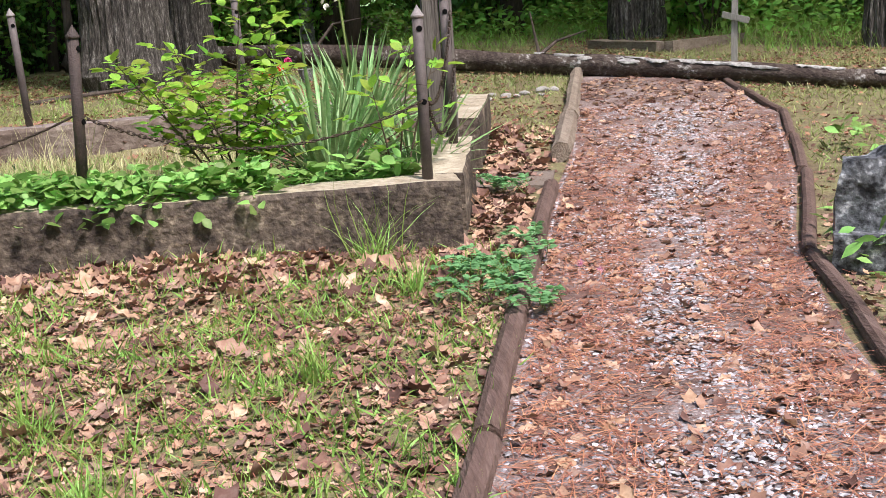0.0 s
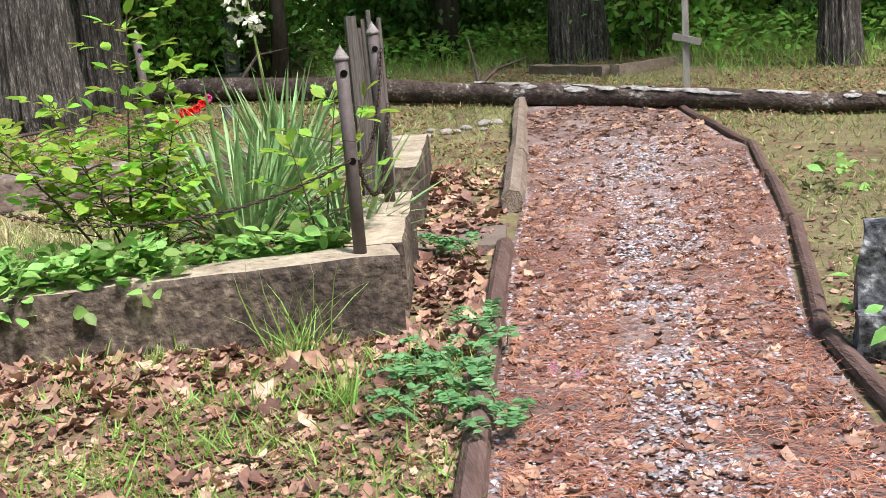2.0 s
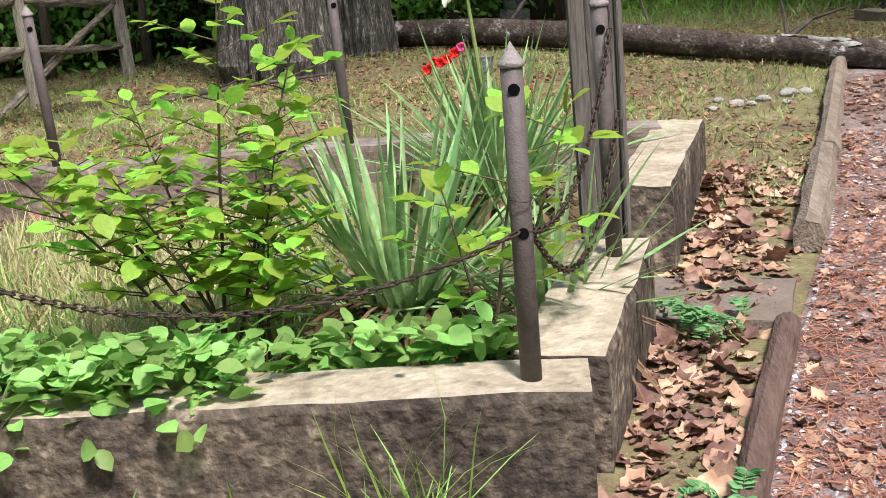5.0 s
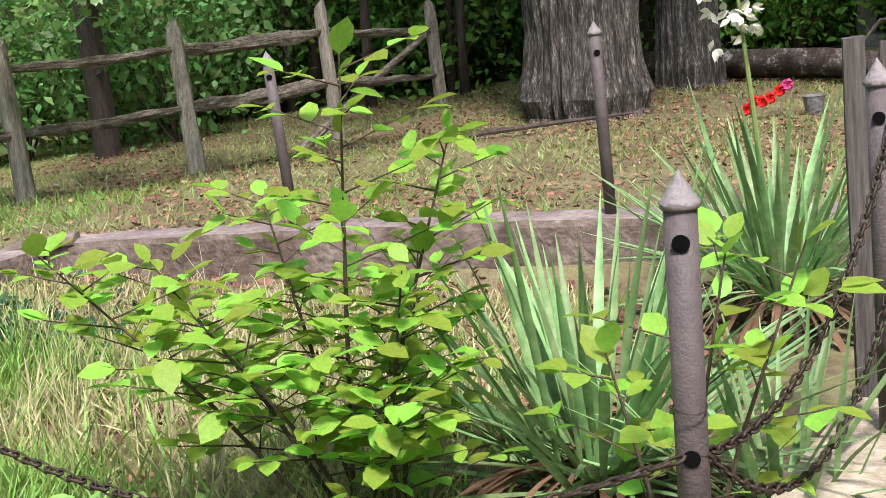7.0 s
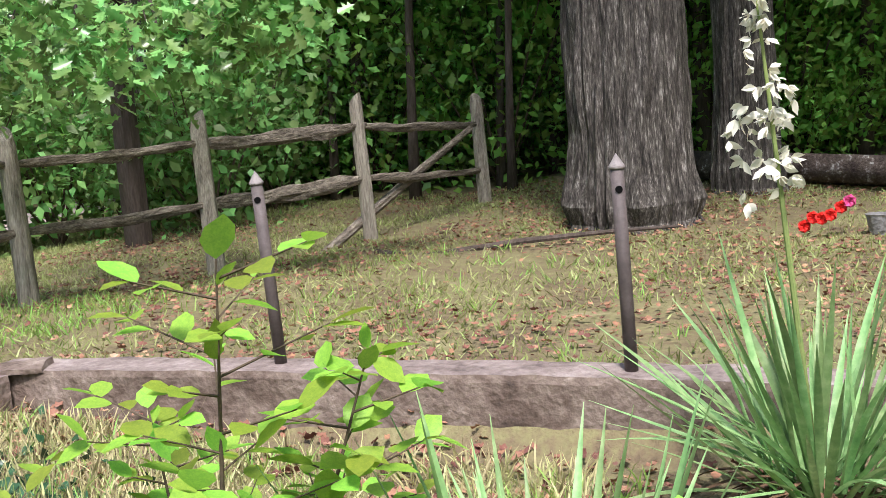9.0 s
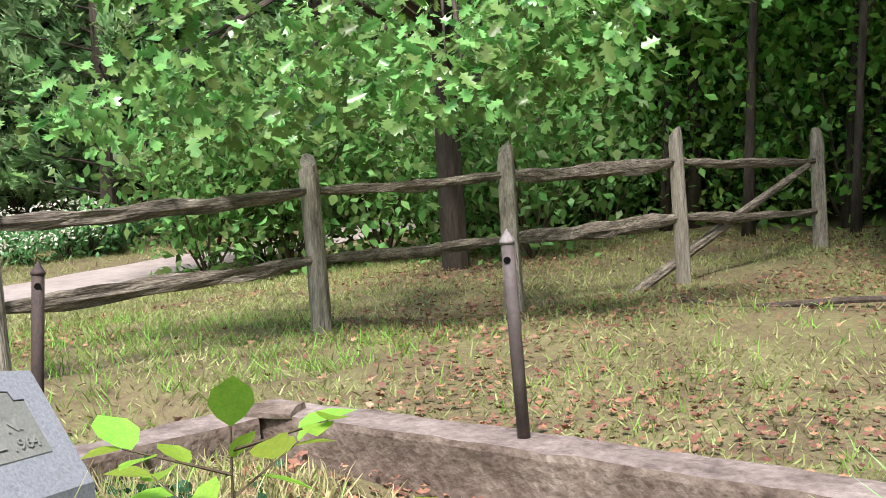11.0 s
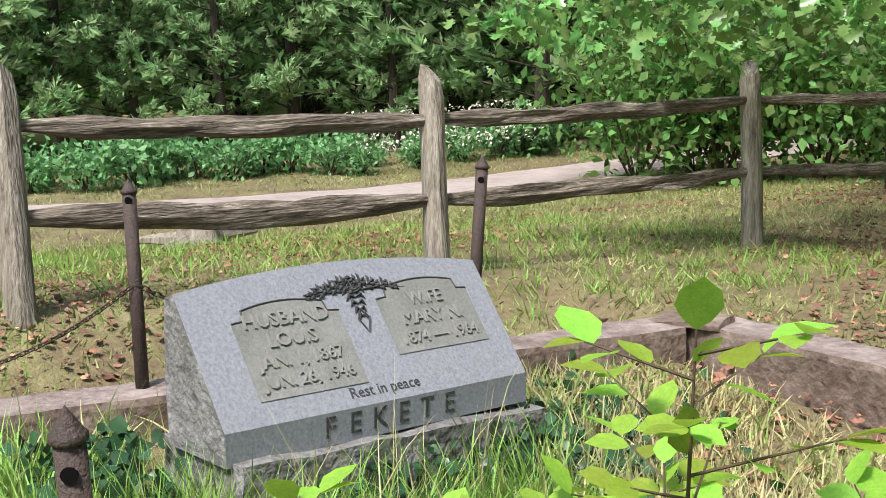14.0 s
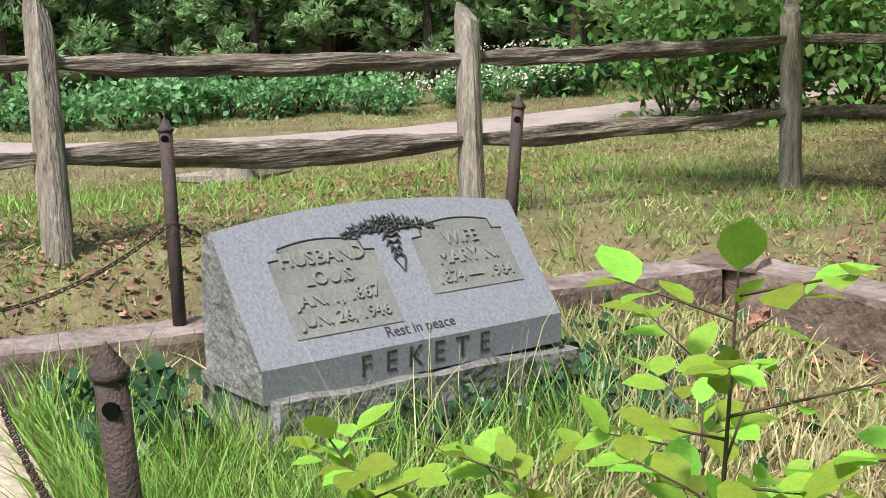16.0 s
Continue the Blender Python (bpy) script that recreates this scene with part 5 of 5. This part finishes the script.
tagged(blades("green_grass", xy, r3.uniform(.14, .40, len(xy)) * np.interp(xy[:, 1], [0, 1.4, 3.4], [1.15, .9, .4]), M_GRASS, r3, .4), "fresh green grass inside the plot", "grass", kind="stuff")
n = 110
xy = np.c_[r3.uniform(-3.6, -2.2, n), r3.uniform(.5, 2.6, n)]
tagged(blades("seed_grass", xy, r3.uniform(.45, .72, n), M_DRY, r3, .16, width=.5), "thin seeding grass stalks before the headstone", "grass", kind="stuff")
n = 1900
xy = np.c_[r3.uniform(-4.6, -0.4, n), r3.uniform(.4, 4.1, n)]
tagged(strewn("plot_litter", CURL, xy, r3.uniform(.03, .10, n), M_LITTER2, r3, .5, .02), "brown fallen leaves inside the plot", "leaf litter", kind="stuff")

# ---- foreground litter, grass ----
n = 2700
xy = np.c_[r3.uniform(-6.0, .55, n), -np.abs(r3.normal(0, .24, n)) - .02]
xy = np.r_[xy, np.c_[r3.normal(-2.6, 3.0, 4000), -np.abs(r3.normal(0, 4.2, 4000)) - .2], np.c_[gx(np.linspace(-.3, 4.6, 700)) + np.abs(r3.normal(0, .32, 700)), np.linspace(-.3, 4.6, 700)]]
xy = xy[outside_plot(xy) & off_path(xy)]
tagged(strewn("leaf_litter", CURL, xy, r3.uniform(.055, .15, len(xy)), M_LITTER, r3, .45, .008), "drift of curled brown oak leaves along the wall", "leaf litter", kind="stuff")
xy = np.r_[tufts_xy(3600, 16, -7.5, .9, -8, -.35, r3, .07), tufts_xy(60, 18, -3.5, .4, -.35, -.05, r3, .04)]
xy = xy[outside_plot(xy) & off_path(xy, .02)]
tagged(blades("lawn_tufts", xy, np.where(r3.random(len(xy)) < .3, r3.uniform(.06, .15, len(xy)), r3.uniform(.03, .09, len(xy))), M_GRASS, r3, .7, width=.75), "sparse green grass tufts in the leaf litter", "grass", kind="stuff")
c = np.array([(-.52, -.16), (-.50, -.13), (-.45, -.2), (-1.35, -4.2), (-1.1, -3.9), (-1.6, -3.2), (-.9, -2.1), (-1.9, -2.4), (-.4, -.9)])
xy = (c[:, None] + r3.normal(0, .05, (9, 60, 2))).reshape(-1, 2)
h = r3.uniform(.10, .26, len(xy))
h[:180] = r3.uniform(.10, .50, 180)
whole = np.r_[np.arange(0, 70), np.arange(180, len(xy))]
xy, h = xy[whole], h[whole]
tagged(blades("grass_clumps", xy, h, M_GRASS, r3, .45, width=.7), "long green grass clumps before the wall", "grass", kind="stuff")

n = 9000
xy = np.c_[r3.normal(-1.8, 2.2, n), -np.abs(r3.normal(0, 3.6, n))]
xy = xy[outside_plot(xy) & off_path(xy, .02)]
tagged(strewn("lawn_needles", STICK, xy, np.stack([np.full(len(xy), .16), r3.uniform(.05, .14, len(xy)), np.full(len(xy), .1)], 1), M_NEEDLE, r3, .25, .02), "red-brown pine needles among the grass", "pine needles", kind="stuff")
n = 34000
xy = np.c_[r3.normal(-1.6, 2.6, n), r3.normal(-2.0, 2.4, n)]
xy = xy[outside_plot(xy) & off_path(xy, .06)]
tagged(strewn("leaf_fragments", CURL, xy, r3.uniform(.018, .062, len(xy)), M_LITTER, r3, .5, .012), "broken brown leaf bits on the ground", "leaf litter", kind="stuff")

# mimosa fronds by the edging
fr = np.array([(.42, -.75), (.30, -1.05), (.22, -.60), (.48, -.35), (.20, -1.35), (.40, -1.2), (.10, -.85), (.55, -.1), (.05, -1.2), (.74, 1.36), (.82, 1.45), (.70, 1.55), (.36, -1.45)]) - [.20, 0]
pos, dirs, tips = [], [], []
bm = bmesh.new()
for i, (x, y) in enumerate(np.repeat(fr, 4, 0) + r3.normal(0, .06, (len(fr) * 4, 2))):
    a, L = r3.uniform(1.2, 5.0), r3.uniform(.10, .20)
    d = np.array([math.cos(a), math.sin(a), .45])
    o = np.array([x, y, gz1(x, y) + .02])
    tube(bm, [tuple(o), tuple(o + d * L * .6 + [0, 0, .06]), tuple(o + d * L)], [.003, .002, .001], 4)
    for s in np.linspace(.2, 1, 13):
        for sd in (-1, 1):
            pos.append(o + d * L * s + [0, 0, .06 * math.sin(s * 3)])
            dirs.append(np.array([-d[1] * sd, d[0] * sd, 0]) + d * .5)
mim = empty("mimosa_seedlings", .4, -.8, 0, "feathery green mimosa seedlings beside the timber", "seedling")
part("stem_clump", bm, M_STEMG, mim)["kind"] = "stuff"
scatter("fronds", LEAFY, np.array(pos), frames(np.array(dirs), unit(len(pos), r3, 2.5)), r3.uniform(.03, .055, len(pos)), M_FERN, mim)
n = 160
pc = np.array([(.36, -1.28, .13), (.44, -1.33, .11)])[r3.integers(0, 2, n)]
scatter("blossom", STICK, pc, frames(unit(n, r3, .6), unit(n, r3)), r3.uniform(.02, .04, n), M_PINK, mim)
n = 260
c = np.array([(2.25, -1.35), (2.05, -.6), (2.35, -1.9), (1.9, -2.75), (2.2, -.9), (3.3, 2.2), (1.75, -1.2), (2.6, -2.4)])[r3.integers(0, 8, n)] + r3.normal(0, .11, (n, 2))
c = c[off_path(c, .1)]
tagged(scatter("verge_weeds", LEAFY, np.c_[c, ground_z(c[:, 0], c[:, 1]) + r3.uniform(.02, .24, len(c))], frames(unit(len(c), r3) * [1, 1, .4], unit(len(c), r3, 2)), r3.uniform(.07, .13, len(c)), M_GCOV), "broad-leaved weeds around the tombstone", "weeds", kind="stuff")
bm = bmesh.new()
for x, y, s in ((-.78, -3.46, .055),):
    for k in range(46):
        a, t = k * 2.4, k / 46
        o = Vector((x + (t - .5) * .11, y, gz1(x, y) + .04))
        d = Vector((0.15, math.cos(a), math.sin(a))) * .035 * math.sin(math.pi * (.15 + .8 * t))
        tube(bm, [o, o + d, o + d * 1.25 + Vector((.008, 0, 0))], [.006, .011, .004], 5)
tagged(part("pine_cone", bm, M_CONE), "dark open pine cone lying in the grass", "pine cone")

# ---- path dressing ----
def path_xy(n, y0, y1, mid=0.0):
    y = r3.uniform(y0, y1, n)
    u = np.clip(r3.normal(.5, .23, n), 0.02, .98) if mid else r3.uniform(0.02, .98, n)
    return np.c_[path_left(y) + (path_right(y) - path_left(y)) * u, y]


xy = path_xy(30000, -9, 5.5, 1)
tagged(strewn("path_gravel", PEB, xy, np.stack([r3.uniform(.009, .030, len(xy))] * 3, 1) * [1, .8, .6], M_CHIP, r3, .3, .022), "pale gravel chips worn through the mulch", "gravel", kind="stuff")
xy = np.r_[path_xy(17000, -9, 5.5), path_xy(15000, -8, 3.0)[:, :2]]
xy = xy[(np.abs((xy[:, 0] - path_left(xy[:, 1])) / (path_right(xy[:, 1]) - path_left(xy[:, 1])) - .5) > .12) | (r3.random(len(xy)) < .35)]
tagged(strewn("pine_needles", STICK, xy, np.stack([np.full(len(xy), .16), r3.uniform(.06, .15, len(xy)), np.full(len(xy), .1)], 1), M_NEEDLE, r3, .2, .03), "red-brown pine needles on the path", "pine needles", kind="stuff")
xy = path_xy(6600, -9, 8)
tagged(strewn("path_leaves", CURL, xy, r3.uniform(.03, .09, len(xy)), M_LITTER, r3, .35, .02), "broken brown leaves on the path", "leaf litter", kind="stuff")

# ---- rough growth beyond the fallen trunk ----
n = 9000
xy = np.c_[r3.uniform(1.0, 13, n), r3.uniform(8.5, 19, n)]
xy = xy[(xy[:, 1] > 13.2 - .55 * xy[:, 0]) & ((xy[:, 0] > 5.8) | (xy[:, 1] > 13.5))]
tagged(blades("rough_grass", xy, r3.uniform(.14, .42, len(xy)), M_GRASS, r3, .5, width=1.1), "rough green grass under the far trees", "grass", kind="stuff")
n = 9500
xy = np.c_[r3.uniform(1.0, 15, n), r3.uniform(11, 21, n)]
xy = xy[(xy[:, 0] > 6.5) | (xy[:, 1] > 15)]
tagged(scatter("rough_weeds", LEAFY, np.c_[xy, ground_z(xy[:, 0], xy[:, 1]) + r3.uniform(.02, .6, len(xy))], frames(unit(len(xy), r3) * [1, 1, .4], unit(len(xy), r3, 2)), r3.uniform(.09, .2, len(xy)), M_WOOD2), "leafy green weeds at the wood's edge", "weeds", kind="stuff")
st = empty("tall_weed", 1.45, -2.35, gz1(1.45, -2.35), "single tall thin weed stalk beside the path", "weed")
bm = tube(bmesh.new(), [(1.45, -2.35, -.06), (1.44, -2.3, .5), (1.39, -2.2, 1.02)], [.006, .005, .002], 6)
part("stalk", bm, M_STEMG, st)
for k in range(7):
    bm = tube(bmesh.new(), [(1.42, -2.27, .62 + .06 * k), (1.42 + .05 * math.cos(k * 2.4), -2.27 + .05 * math.sin(k * 2.4), .66 + .06 * k)], [.008, .001], 4)
    part("leaflet", bm, M_STEMG, st)

# ---- back lawn ----
n = 240000
xy = np.c_[r3.uniform(-13, 10, n), r3.uniform(-2, 15, n)]
xy[: n // 4] = np.c_[r3.uniform(-23, -10, n // 4), r3.uniform(0, 14, n // 4)]
keep = outside_plot(xy) & off_path(xy) & (road_gap(xy[:, 0], xy[:, 1]) > 0.95) & ((xy[:, 1] > 3.5) | (xy[:, 0] < -4.8) | (xy[:, 0] > 2.2))
patch = np.sin(xy[:, 0] * 1.7 + 1) * np.sin(xy[:, 1] * 1.3) + r3.normal(0, .5, n)
xy = xy[keep & (patch > np.where((xy[:, 0] > -6) & (xy[:, 1] > 4), -.3, -.45))]
BLADE = ([(-.03, 0, 0), (.03, 0, 0), (.024, .55, .08), (-.024, .55, .08), (0, 1, .3)], [(0, 1, 2, 3), (3, 2, 4)])
tagged(blades("lawn_grass", xy, r3.uniform(.03, .095, len(xy)), M_LAWN, r3, .8, width=1.0), "thin sunlit lawn behind the plot", "grass", kind="stuff")
n = 46000
xy = np.c_[r3.uniform(-11, 9, n), r3.uniform(-1, 15, n)]
pt = np.sin(xy[:, 0] * 1.1 + 2) * np.sin(xy[:, 1] * .9 + 1) + r3.normal(0, .35, n)
xy = xy[outside_plot(xy) & off_path(xy) & (pt > np.where((xy[:, 0] > -5) & (xy[:, 1] > 5), -.25, .15)) & ((xy[:, 1] > 3.5) | (xy[:, 0] < -4.8) | (xy[:, 0] > 1.9))]
tagged(strewn("lawn_litter", CURL, xy, r3.uniform(.025, .065, len(xy)), M_LITTER2, r3, .4, .03), "patches of brown leaves on the lawn", "leaf litter", kind="stuff")
xy = np.r_[tufts_xy(900, 9, -10.5, -5.3, -1.5, 7, r3, .06), tufts_xy(90, 9, -6, 1, 4.6, 9, r3, .06)]
xy = xy[outside_plot(xy, .1) & off_path(xy)]
tagged(blades("lawn_clumps", xy, r3.uniform(.05, .17, len(xy)), M_GRASS, r3, .55, width=.8), "scattered green grass clumps on the lawn", "grass", kind="stuff")
n = 700
y = r3.uniform(8.0, 11.5, n)
xy = np.c_[np.interp(y, ROAD_Y, ROAD_X) - 1.7 - r3.uniform(0, .9, n), y]
tagged(scatter("white_wildflowers", CLUMP, np.c_[xy, ground_z(xy[:, 0], xy[:, 1]) + r3.uniform(.35, 1.0, n)], frames(unit(n, r3), unit(n, r3, 2)), r3.uniform(.05, .09, n), M_WHITEP), "white wildflowers on the lane verge", "wildflowers", kind="stuff")
